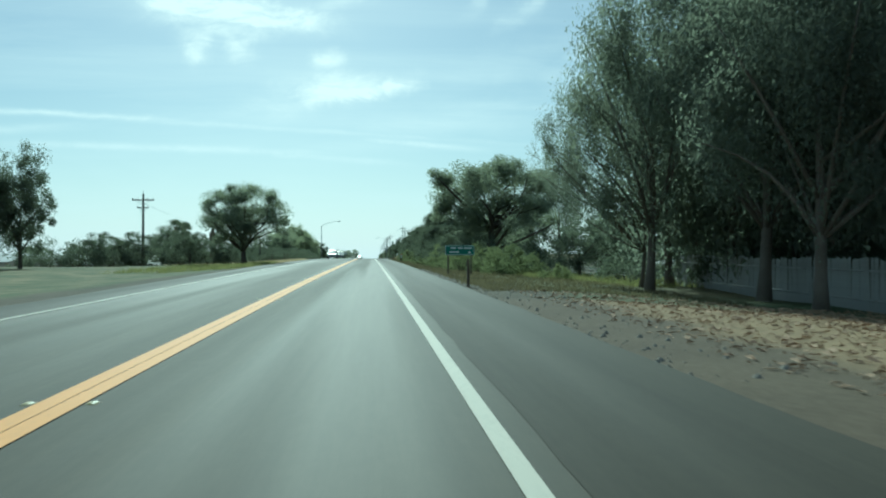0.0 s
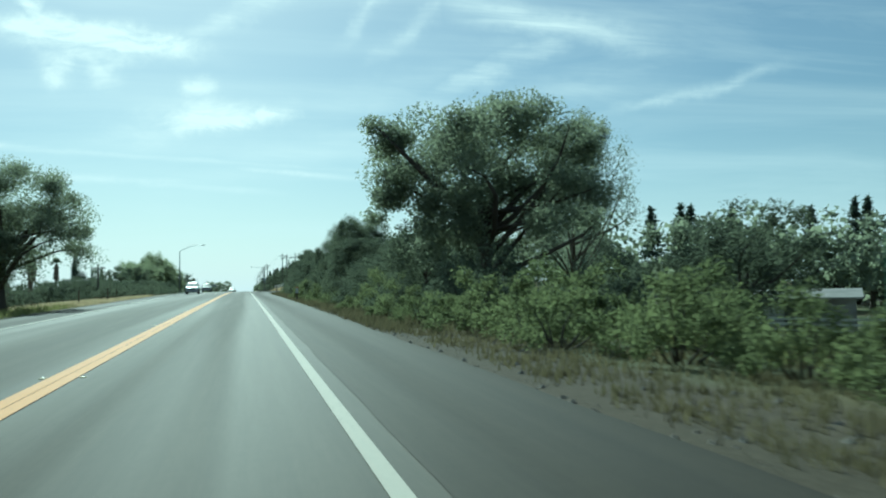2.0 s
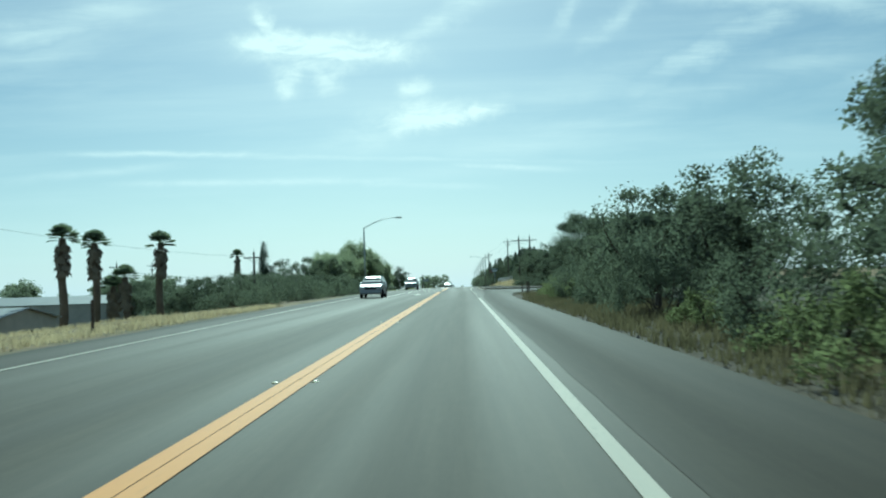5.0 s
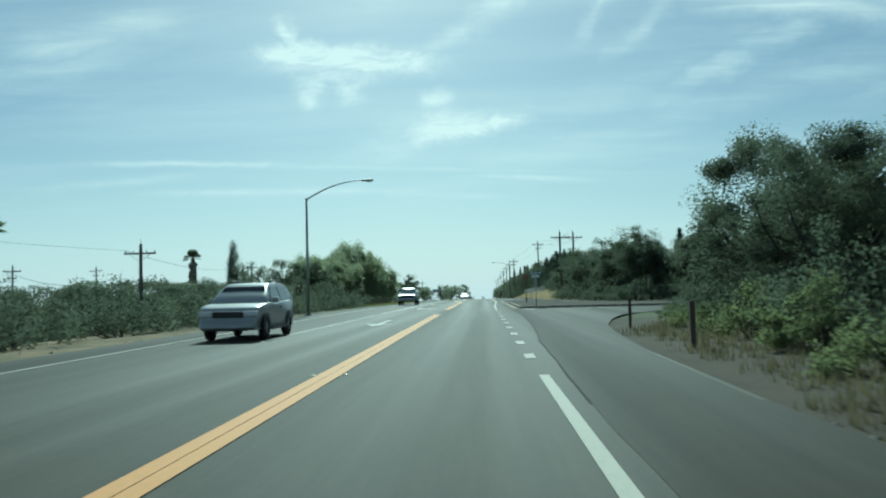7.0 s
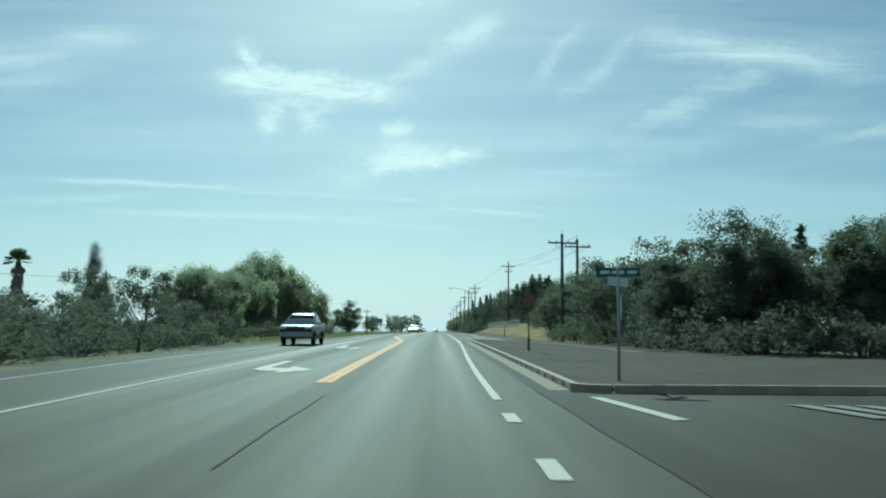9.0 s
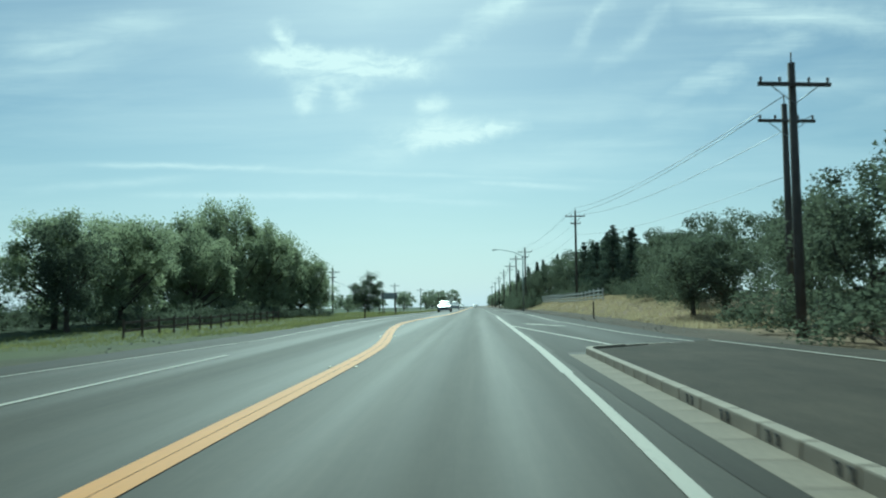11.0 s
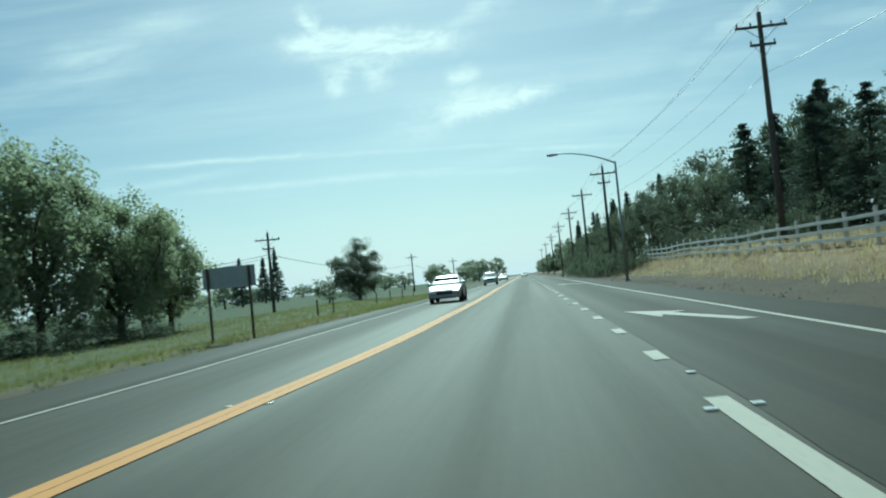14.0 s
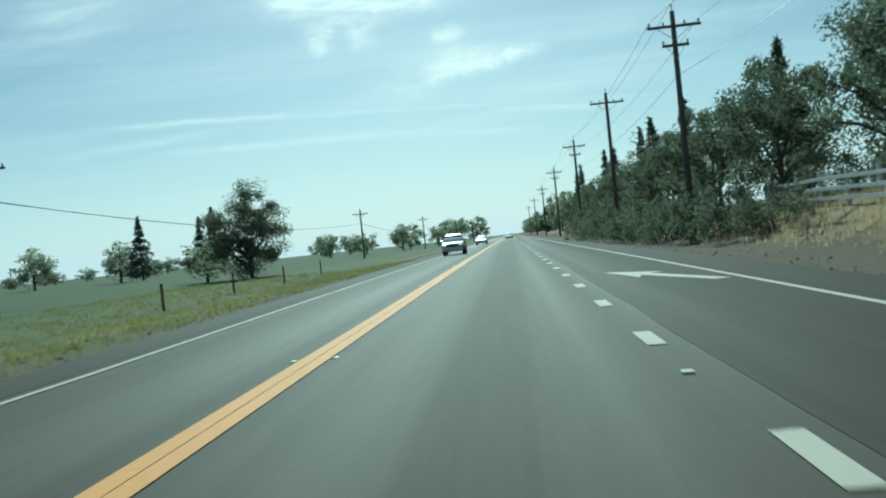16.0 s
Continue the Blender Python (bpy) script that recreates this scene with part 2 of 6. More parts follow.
def ground_mat():
    """Soil and thin grass; drier by the right-hand side, greener in the left-hand fields."""
    k = Mat("soil", 0.95, spec=0.2)
    sep = k.n.new("ShaderNodeSeparateXYZ")
    k.l.new(k.pos.outputs["Position"], sep.inputs[0])
    x, y = sep.outputs[0], sep.outputs[1]
    big, mid, fine = k.noise(0.06, 4), k.noise(0.5, 5, 0.6), k.noise(9, 5, 0.7)
    green = k.mix(0.5, k.ramp(mid, (0.3, (0.045, 0.072, 0.030)), (0.7, (0.082, 0.110, 0.050))),
                  k.ramp(fine, (0.3, (0.05, 0.065, 0.025)), (0.75, (0.105, 0.125, 0.062))))
    straw = k.mix(0.5, k.ramp(mid, (0.3, (0.18, 0.128, 0.072)), (0.7, (0.35, 0.255, 0.145))),
                  k.ramp(fine, (0.3, (0.13, 0.09, 0.052)), (0.75, (0.38, 0.28, 0.165))))
    dirt = k.mix(0.5, k.ramp(mid, (0.3, (0.052, 0.041, 0.030)), (0.7, (0.095, 0.076, 0.056))),
                 k.ramp(fine, (0.3, (0.042, 0.033, 0.025)), (0.75, (0.12, 0.098, 0.074))))
    wob = k.math("MULTIPLY", k.math("SUBTRACT", big, 0.5), 14.0)
    wob2 = k.math("MULTIPLY", k.math("SUBTRACT", mid, 0.5), 3.0)
    left = k.math("MULTIPLY", k.math("SUBTRACT", k.math("ADD", wob, -4.0), x), 0.25, True)
    litter = k.math("MULTIPLY", k.math("SUBTRACT", k.math("ADD", wob2, 24.0), y), 0.3, True)
    late = k.math("MULTIPLY", k.math("SUBTRACT", y, k.math("ADD", 240.0, wob)), 0.1, True)
    dryness = k.math("MAXIMUM", k.math("MULTIPLY", litter, 0.95), k.math("MULTIPLY", late, 0.9))
    dryness = k.math("ADD", dryness, k.ramp(big, (0.4, 0.0), (0.6, 0.45)), True)
    corner = k.math("MULTIPLY", k.math("SUBTRACT", 1.0, k.math("MULTIPLY", k.math("SUBTRACT", k.math("ABSOLUTE", k.math("SUBTRACT", y, 150.0)), 26.0), 0.2, True)), 0.8)
    c = k.mix(dryness, green, straw)
    c = k.mix(k.math("MULTIPLY", corner, k.ramp(mid, (0.35, 1.0), (0.75, 0.55))), c, dirt)
    farm = k.math("SUBTRACT", 1.0, k.math("MULTIPLY", k.math("SUBTRACT", k.math("ABSOLUTE", k.math("SUBTRACT", y, k.math("ADD", 140.0, wob))), 38.0), 0.08, True))
    lush = k.mix(0.5, k.ramp(mid, (0.3, (0.078, 0.095, 0.040)), (0.7, (0.150, 0.158, 0.070))), k.ramp(fine, (0.3, (0.07, 0.085, 0.036)), (0.75, (0.175, 0.172, 0.085))))
    c = k.mix(left, c, k.mix(k.math("MULTIPLY", k.ramp(mid, (0.42, 0.05), (0.7, 0.7)), k.math("SUBTRACT", 1.0, k.math("MULTIPLY", late, 0.92))), green, straw))
    c = k.mix(k.math("MULTIPLY", k.math("MULTIPLY", left, farm), k.ramp(mid, (0.3, 0.35), (0.6, 0.85))), c, straw)
    edge = k.math("SUBTRACT", 1.0, k.math("MULTIPLY", k.math("SUBTRACT", k.math("ABSOLUTE", k.math("SUBTRACT", x, 0.4)),
                                                         k.math("ADD", k.math("ADD", 7.3, k.math("MULTIPLY", late, 4.2)), wob2)), 0.8), True)
    roadside = k.math("SUBTRACT", 1.0, k.math("MULTIPLY", k.math("SUBTRACT", -15.0, x), 0.12, True))
    c = k.mix(k.math("MULTIPLY", k.math("MULTIPLY", left, late), k.math("MULTIPLY", roadside, 0.8)), c, lush)
    c = k.mix(k.math("MULTIPLY", edge, k.math("SUBTRACT", 0.85, k.math("MULTIPLY", k.math("MULTIPLY", left, late), 0.7))), c, dirt)
    track = k.math("SUBTRACT", 1.0, k.math("MULTIPLY", k.math("ABSOLUTE", k.math("SUBTRACT", k.math("ADD", x, 7.7), k.math("MULTIPLY", wob2, 0.25))), 0.8), True)
    track = k.math("MULTIPLY", k.math("MULTIPLY", track, 1.6, True), k.math("MULTIPLY", k.math("SUBTRACT", y, 300.0), 0.03, True))
    c = k.mix(k.math("MULTIPLY", track, 0.8), c, straw)
    k.color(c).bump(k.mix(0.5, mid, fine), 0.6, 0.08)
    return k.m


M = {
    "asphalt": asphalt_mat(),
    # both darker tones: darker asphalt, and less sun sheen than the lane, as colour
    "shoulder": asphalt_mat("shoulder_asphalt", 0.66),
    "sideroad": asphalt_mat("side_road_asphalt", 0.64),
    "orange": plain("orange_reflector", (0.65, 0.22, 0.05), 0.5, 0, 0.15, 4, 0.02),
    "tar": plain("tar_seam", (0.034, 0.032, 0.028), 1.0, 0, 0.3, 3, 0.2),
    "wornwhite": paint_mat("worn_white_paint", (0.24, 0.23, 0.20), 0.9),
    # red-brown of a plate seen against the light, put into its colour
    "signbacklit": plain("backlit_sign_sheet", (0.19, 0.10, 0.065), 0.7, 0, 0.3, 4, 0.1),
    "stone": plain("roadside_stone", (0.22, 0.20, 0.17), 0.9, 0, 0.3, 5, 0.4),
    "yellow": paint_mat("yellow_paint", (0.66, 0.31, 0.085), 0.4),
    "white": paint_mat("white_paint", (0.50, 0.465, 0.385), 0.55),
    "soil": ground_mat(),
    "kerbstone": plain("kerb_concrete", (0.36, 0.305, 0.23), 0.85, 0, 0.3, 3.0, 0.3),
    "gutterstone": plain("stained_gutter_concrete", (0.27, 0.224, 0.162), 0.9, 0, 0.45, 1.4, 0.3),
    "concrete": plain("concrete", (0.20, 0.176, 0.138), 0.85, 0, 0.3, 3.0, 0.3),
    "wood": plain("pole_wood", (0.098, 0.086, 0.074), 0.85, 0, 0.4, 5.0, 0.4),
    "postwood": plain("post_wood", (0.10, 0.075, 0.055), 0.9, 0, 0.4, 5.0, 0.4),
    "steel": plain("galvanised_steel", (0.34, 0.36, 0.36), 0.45, 0.7, 0.2, 4.0, 0.05),
    "wire": plain("aluminium_wire", (0.22, 0.23, 0.24), 0.5, 0.5, 0.1, 4.0, 0.0),
    "porcelain": plain("porcelain", (0.25, 0.22, 0.2), 0.25, 0, 0.1),
    "signgreen": plain("green_sign_sheet", (0.015, 0.16, 0.105), 0.4, 0, 0.1, 3, 0.02),
    "signwhite": plain("white_sign_sheet", (0.7, 0.72, 0.7), 0.4, 0, 0.1, 3, 0.02),
    "signblue": plain("blue_sign_sheet", (0.015, 0.075, 0.07), 0.4, 0, 0.1, 3, 0.02),
    "fencewhite": plain("white_fence_paint", (0.62, 0.62, 0.58), 0.55, 0, 0.2, 5, 0.1),
    "boards": plain("weathered_boards", (0.30, 0.29, 0.27), 0.85, 0, 0.35, 4, 0.3),
    "bark": plain("bark", (0.085, 0.07, 0.055), 0.95, 0, 0.45, 4.0, 0.8),
    "palebark": plain("pale_bark", (0.15, 0.125, 0.10), 0.9, 0, 0.45, 3.0, 0.5),
    "palmbark": plain("palm_bark", (0.15, 0.115, 0.08), 0.95, 0, 0.4, 5.0, 0.8),
    "palmskirt": plain("dead_frond", (0.24, 0.20, 0.145), 0.9, 0, 0.35, 5.0, 0.4),
    "oak": foliage("oak_leaf", (0.135, 0.150, 0.122), (0.205, 0.222, 0.170), 0.5, 0.54),
    "euc": foliage("eucalyptus_leaf", (0.115, 0.128, 0.112), (0.178, 0.192, 0.160), 0.5, 0.54),
    "shrub": foliage("shrub_leaf", (0.074, 0.086, 0.070), (0.116, 0.130, 0.096), 0.5, 0.42),
    "weed": foliage("weed_leaf", (0.098, 0.114, 0.062), (0.170, 0.187, 0.10), 0.55, 0.4),
    "almond": foliage("orchard_leaf", (0.165, 0.185, 0.135), (0.245, 0.262, 0.185), 0.5, 0.54),
    "needle": foliage("needle", (0.060, 0.078, 0.066), (0.092, 0.112, 0.088), 0.6, 0.2),
    "frond": foliage("palm_frond", (0.085, 0.105, 0.075), (0.15, 0.172, 0.115), 0.5, 0.45),
    "drygrass": foliage("dry_grass", (0.25, 0.20, 0.14), (0.46, 0.38, 0.27), 0.7, 0.35),
    "deadgrass": foliage("dull_grass", (0.085, 0.078, 0.050), (0.165, 0.142, 0.092), 0.7, 0.25),
    "grass": foliage("green_grass", (0.115, 0.125, 0.052), (0.235, 0.225, 0.11), 0.6, 0.35),
    "tyre": plain("tyre_rubber", (0.018, 0.018, 0.018), 0.85, 0, 0.2),
    "rim": plain("wheel_alloy", (0.35, 0.35, 0.36), 0.35, 0.8, 0.1),
    "silver": plain("silver_paint", (0.33, 0.335, 0.335), 0.32, 0.35, 0.05, 2, 0.0),
    "darkcar": plain("dark_paint", (0.085, 0.088, 0.085), 0.25, 0.2, 0.05, 2, 0.0),
    "whitecar": plain("white_car_paint", (0.46, 0.47, 0.465), 0.25, 0, 0.05, 2, 0.0),
    "blacktrim": plain("black_trim", (0.02, 0.02, 0.022), 0.5, 0, 0.1, 4, 0.02),
    "lens": plain("lamp_lens", (0.65, 0.66, 0.68), 0.12, 0.1, 0.05, 4, 0.0),
    "carglass": plain("tinted_glass", (0.02, 0.025, 0.027), 0.06, 0.0, 0.05, 2, 0.0),
    "metalroof": plain("pale_metal_roof", (0.30, 0.305, 0.30), 0.5, 0.1, 0.15, 2, 0.05),
    "stucco": plain("stucco", (0.42, 0.40, 0.36), 0.9, 0, 0.2, 3, 0.3),
    "reflector": plain("marker_ceramic", (0.55, 0.45, 0.2), 0.4, 0, 0.1),
    "chips": plain("dead_leaf_litter", (0.40, 0.27, 0.17), 0.9, 0, 0.4, 9, 0.2),
    "dark": plain("near_black", (0.03, 0.03, 0.03), 0.8, 0, 0.1),
}
M["palm"] = M["frond"]

# ---------------------------------------------------------------- builders


def mesh_of(name, verts, faces, mat, smooth=False):
    me = bpy.data.meshes.new(name)
    me.from_pydata([tuple(v) for v in verts], [], [tuple(f) for f in faces])
    if mat:
        me.materials.append(mat)
    if smooth:
        for p in me.polygons:
            p.use_smooth = True
    me.update()
    return me


def finish(name, bm, mat, smooth=False):
    me = bpy.data.meshes.new(name)
    bm.to_mesh(me)
    bm.free()
    if mat:
        me.materials.append(mat)
    if smooth:
        for p in me.polygons:
            p.use_smooth = True
    return me


def part(name, data, parent, label=""):
    ob = new(name, data)
    ob.parent = parent
    if label:
        ob["label"] = label
    return ob


def thing(name, x, y, z, label, category, group="", kind="", turn=0.0):
    ob = new(name)
    ob.empty_display_size = 0.2
    ob.matrix_basis = pose(x, y, z, 0, 0, turn)
    return tagged(ob, label, category, group, kind)


def box(bm, cx, cy, cz, sx, sy, sz, m=None, bevel=0.0):
    r = bmesh.ops.create_cube(bm, size=1.0)
    t = Matrix.Translation((cx, cy, cz)) @ Matrix.Diagonal((sx, sy, sz, 1))
    bmesh.ops.transform(bm, matrix=(m @ t) if m else t, verts=r["verts"])
    if bevel:
        edges = list({e for v in r["verts"] for e in v.link_edges})
        bmesh.ops.bevel(bm, geom=edges, offset=bevel, segments=2, affect="EDGES", profile=0.6)
    return r


def tube_into(verts, faces, pts, radii, sides=7):
    """Appends a tapering tube along pts to the lists."""
    start = len(verts)
    prev = None
    for i, p in enumerate(pts):
        p = Vector(p)
        d = (Vector(pts[min(i + 1, len(pts) - 1)]) - Vector(pts[max(i - 1, 0)])).normalized()
        side = d.orthogonal().normalized() if prev is None else (prev - d * prev.dot(d)).normalized()
        prev = side
        other = d.cross(side)
        for k in range(sides):
            a = 2 * math.pi * k / sides
            verts.append(p + (side * math.cos(a) + other * math.sin(a)) * radii[i])
    for i in range(len(pts) - 1):
        for k in range(sides):
            a, b = start + i * sides + k, start + i * sides + (k + 1) % sides
            faces.append((a, b, b + sides, a + sides))
    faces.append(tuple(start + k for k in reversed(range(sides))))
    faces.append(tuple(start + (len(pts) - 1) * sides + k for k in range(sides)))


def tube(name, pts, radii, mat, sides=8, smooth=True):
    v, f = [], []
    tube_into(v, f, pts, radii, sides)
    return mesh_of(name, v, f, mat, smooth)


def smooth_step(a, b, x):
    t = min(max((x - a) / (b - a), 0.0), 1.0)
    return t * t * (3 - 2 * t)


def lerp_table(table, y):
    """Straight lines between (place, value) pairs."""
    if y <= table[0][0]:
        return table[0][1]
    for (a, u), (b, v) in zip(table, table[1:]):
        if y <= b:
            return u + (v - u) * (y - a) / (b - a)
    return table[-1][1]


YELLOW = [(-60, 0), (30, 0), (60, 0.13), (100, 0.19), (150, 0.12), (172, 0.06), (200, -0.02), (230, -0.12), (246, -0.15), (252, -0.33), (257, -0.88), (263, -1.32), (270, -1.75), (276, -1.97), (282, -1.8), (289, -1.5), (298, -0.95), (308, -0.25), (318, -0.08), (331, 0.2), (345, 0.25), (500, 0.3), (900, 0.3)]
LEFT_LINE = [(-60, -4.0), (20, -4.1), (80, -4.6), (155, -6.2), (180, -6.7), (212, -7.3), (235, -6.6), (255, -5.0), (275, -5.25), (290, -4.8), (305, -3.85), (325, -3.3), (345, -2.9), (900, -2.9)]
LEFT_EDGE = [(-60, -5.5), (25, -5.6), (110, -7.0), (180, -8.2), (215, -8.6), (245, -7.4), (270, -6.6), (285, -7.0), (325, -5.2), (346, -4.2), (900, -4.2)]
OUTER_LINE = [(220, 11.6), (230, 10.9), (240, 10.0), (250, 9.0), (253.5, 8.45), (257, 8.1), (266, 7.75), (278, 7.2), (300, 7.4), (330, 7.1), (900, 7.1)]
RIGHT_EDGE = [(-60, 5.9), (90, 5.8), (150, 5.7), (163, 6.0), (199, 5.0), (235, 5.2), (244, 7.6), (249, 9.7), (256, 9.4), (300, 9.0), (345, 8.6), (420, 8.4), (900, 8.4)]


def centre(y):
    """The centre line, with its bends eased."""
    return sum(lerp_table(YELLOW, y + 1.6 * k) for k in range(-3, 4)) / 7


def terrain(x, y):
    """Height of the bare ground."""
    z = grade(y) - 0.05
    n = 0.10 * (noise.noise(Vector((x * 0.13, y * 0.13, 0))) + 0.5 * noise.noise(Vector((x * 0.4, y * 0.4, 3))))
    if x > 0:
        off = max(x - lerp_table(RIGHT_EDGE, y), 0.0)
        bank = smooth_step(262, 300, y) * (1 - 0.35 * smooth_step(375, 430, y))
        z += bank * (1.55 * smooth_step(2.2, 7.2, off) + 0.5 * smooth_step(7, 25, off))
        z -= (1 - smooth_step(150, 185, y)) * 0.75 * smooth_step(1.5, 14, off)
        z -= smooth_step(52, 74, y) * (1 - smooth_step(125, 150, y)) * 1.5 * smooth_step(12, 28, off)
        z += n * smooth_step(0.3, 4, off) * (1 - 0.8 * smooth_step(198, 202, y) * (1 - smooth_step(240, 250, y)))
        z -= smooth_step(40, 300, off) * 3.0
    else:
        off = max(lerp_table(LEFT_EDGE, y) - x, 0.0)
        z -= 0.3 * smooth_step(1.0, 6, off) + smooth_step(6, 32, off) * 4.3 * smooth_step(85, 140, y) * (1 - smooth_step(225, 290, y))
        z += n * smooth_step(0.3, 4, off)
        z -= smooth_step(60, 400, off) * 2.0
    return z


def rows_between(stops):
    """Places along a line: steps of given width up to each stop."""
    out = [stops[0][0]]
    for end, step in stops[1:]:
        a = out[-1]
        n = max(1, round((end - a) / step))
        out += [a + (end - a) * (i + 1) / n for i in range(n)]
    return out


def build_ground():
    ys = rows_between([(-900, 0), (-100, 200), (-20, 20), (470, 3.0), (600, 15), (1000, 50), (4500, 500)])
    xs = rows_between([(-4500, 0), (-900, 500), (-200, 60), (-60, 12), (-20, 3), (30, 1.6), (60, 4), (200, 15), (900, 60), (4500, 500)])
    verts = [(x, y, terrain(x, y)) for y in ys for x in xs]
    w = len(xs)
    faces = [(j * w + i, j * w + i + 1, (j + 1) * w + i + 1, (j + 1) * w + i) for j in range(len(ys) - 1) for i in range(w - 1)]
    ob = new("ground", mesh_of("ground", verts, faces, M["soil"], True))
    tagged(ob, "dry grass, bare dirt and green field ground", "ground", kind="structure")


def strip(name, left, right, y0, y1, dz, mat, step=3.0):
    """A thin slab that follows the grade, between two lines along the road."""
    n = max(1, round((y1 - y0) / step))
    v, f = [], []
    for i in range(n + 1):
        y = y0 + (y1 - y0) * i / n
        a, b = left(y), right(y)
        z = grade(y) + dz
        v += [(a, y, z), (b, y, z), (a, y, z - 0.12), (b, y, z - 0.12)]
    for i in range(n):
        k = 4 * i
        f += [(k, k + 1, k + 5, k + 4), (k, k + 4, k + 6, k + 2), (k + 1, k + 3, k + 7, k + 5)]
    f += [(0, 2, 3, 1), (4 * n, 4 * n + 1, 4 * n + 3, 4 * n + 2)]
    return mesh_of(name, v, f, mat)


def paint_strip(y0, y1, mid, width, mat, step=3.0, dz=0.010):
    n = max(1, round((y1 - y0) / step))
    v, f = [], []
    for i in range(n + 1):
        y = y0 + (y1 - y0) * i / n
        a = mid(y)
        z = grade(y) + dz
        v += [(a - width / 2, y, z), (a + width / 2, y, z)]
    for i in range(n):
        k = 2 * i
        f.append((k, k + 1, k + 3, k + 2))
    return mesh_of("marking", v, f, mat)


def build_road():
    road = new("road", strip("road", lambda y: lerp_table(LEFT_EDGE, y), lambda y: lerp_table(RIGHT_EDGE, y), -60, 900, 0.0, M["asphalt"]))
    tagged(road, "worn grey asphalt road with a wide shoulder", "road", kind="structure")
    # side road on the right, with rounded near corner
    v = []
    curb = [(150, 5.6), (156, 5.75), (161.5, 6.1), (166, 6.45), (169.4, 6.8), (172, 7.25), (175, 7.8), (178, 8.5), (181, 9.3), (183.5, 10.4), (185.4, 12.4), (186.6, 15.5), (187.4, 20)]
    for i in range(37):
        y = 150 + 37.4 * i / 36
        v.append((lerp_table(curb, y), y, 0))
    v += [(70.0, 191.0, 0), (70.0, 202.6, 0), (4.35, 198.45, 0), (4.55, 184.0, 0), (4.3, 169.6, 0), (3.95, 161.0, 0), (3.75, 150.0, 0)]
    v = [(x, y, grade(y) + 0.006 - 0.009 * max(x - 8, 0) * 0.5) for x, y, z in v]
    f = [tuple(range(len(v)))]
    tagged(new("road_side", mesh_of("road_side", v, f, M["sideroad"])), "grey asphalt side road joining at the junction", "road", kind="structure")


def sheet(y0, y1, left, right, mat, dz, step=3.0):
    """A thin overlay that follows the grade."""
    n = max(1, round((y1 - y0) / step))
    v, f = [], []
    for i in range(n + 1):
        y = y0 + (y1 - y0) * i / n
        v += [(left(y), y, grade(y) + dz), (right(y), y, grade(y) + dz)]
    f = [(2 * i, 2 * i + 1, 2 * i + 3, 2 * i + 2) for i in range(n)]
    return mesh_of("overlay", v, f, mat)


def build_overlays():
    rag = lambda y, s: 0.10 * noise.noise(Vector((s, y * 0.35, 0))) + 0.06 * noise.noise(Vector((s, y * 1.7, 5)))
    edge = lambda y: lerp_table(RIGHT_EDGE, y) + 0.02 + 0.8 * rag(y, 9.0)
    # overlay tone also carries the sun sheen that only the lane shows
    for y0, y1, x in ((-60, 150, 3.75), (198.45, 246, 4.35), (246, 900, 4.45)):
        right = (lambda y: 4.7) if y0 == 198.45 else edge
        ob = new("shoulder", sheet(y0, y1, lambda y, x=x: x + 0.5 * rag(y, 2.0), right, M["shoulder"], 0.005, 1.0 if y0 < 900 else 3.0))
        tagged(ob, "darker asphalt shoulder with a ragged edge, lack of sheen toned in", "shoulder", kind="structure")
    ob = new("shoulder", sheet(-60, 420, lambda y: lerp_table(LEFT_EDGE, y) - 0.05 + rag(y, 4.0), lambda y: lerp_table(LEFT_LINE, y) - 0.25, M["shoulder"], 0.005, 1.0))
    tagged(ob, "darker asphalt shoulder with a ragged edge, lack of sheen toned in", "shoulder", kind="structure")
    seam = [(150, 3.75), (161, 3.95), (169.6, 4.3), (184, 4.55), (199, 4.35), (250, 4.3)]
    runs = [(150, 199, lambda y: lerp_table(seam, y), 0.018), (189.8, 197.6, lambda y: 0.42, 0.012)]
    for y0, y1, mid, w in runs:
        tar = sheet(y0, y1, lambda y: mid(y) + 0.5 * rag(y, 1.0) - w * (1 + 4 * rag(y, 7.0)), lambda y: mid(y) + 0.5 * rag(y, 1.0) + w * (1 + 4 * rag(y, 8.0)), M["tar"], 0.008, 0.7)
        tagged(new("tar_seam", tar), "dark tar seam along the asphalt", "road seam", "tar seams", "structure")


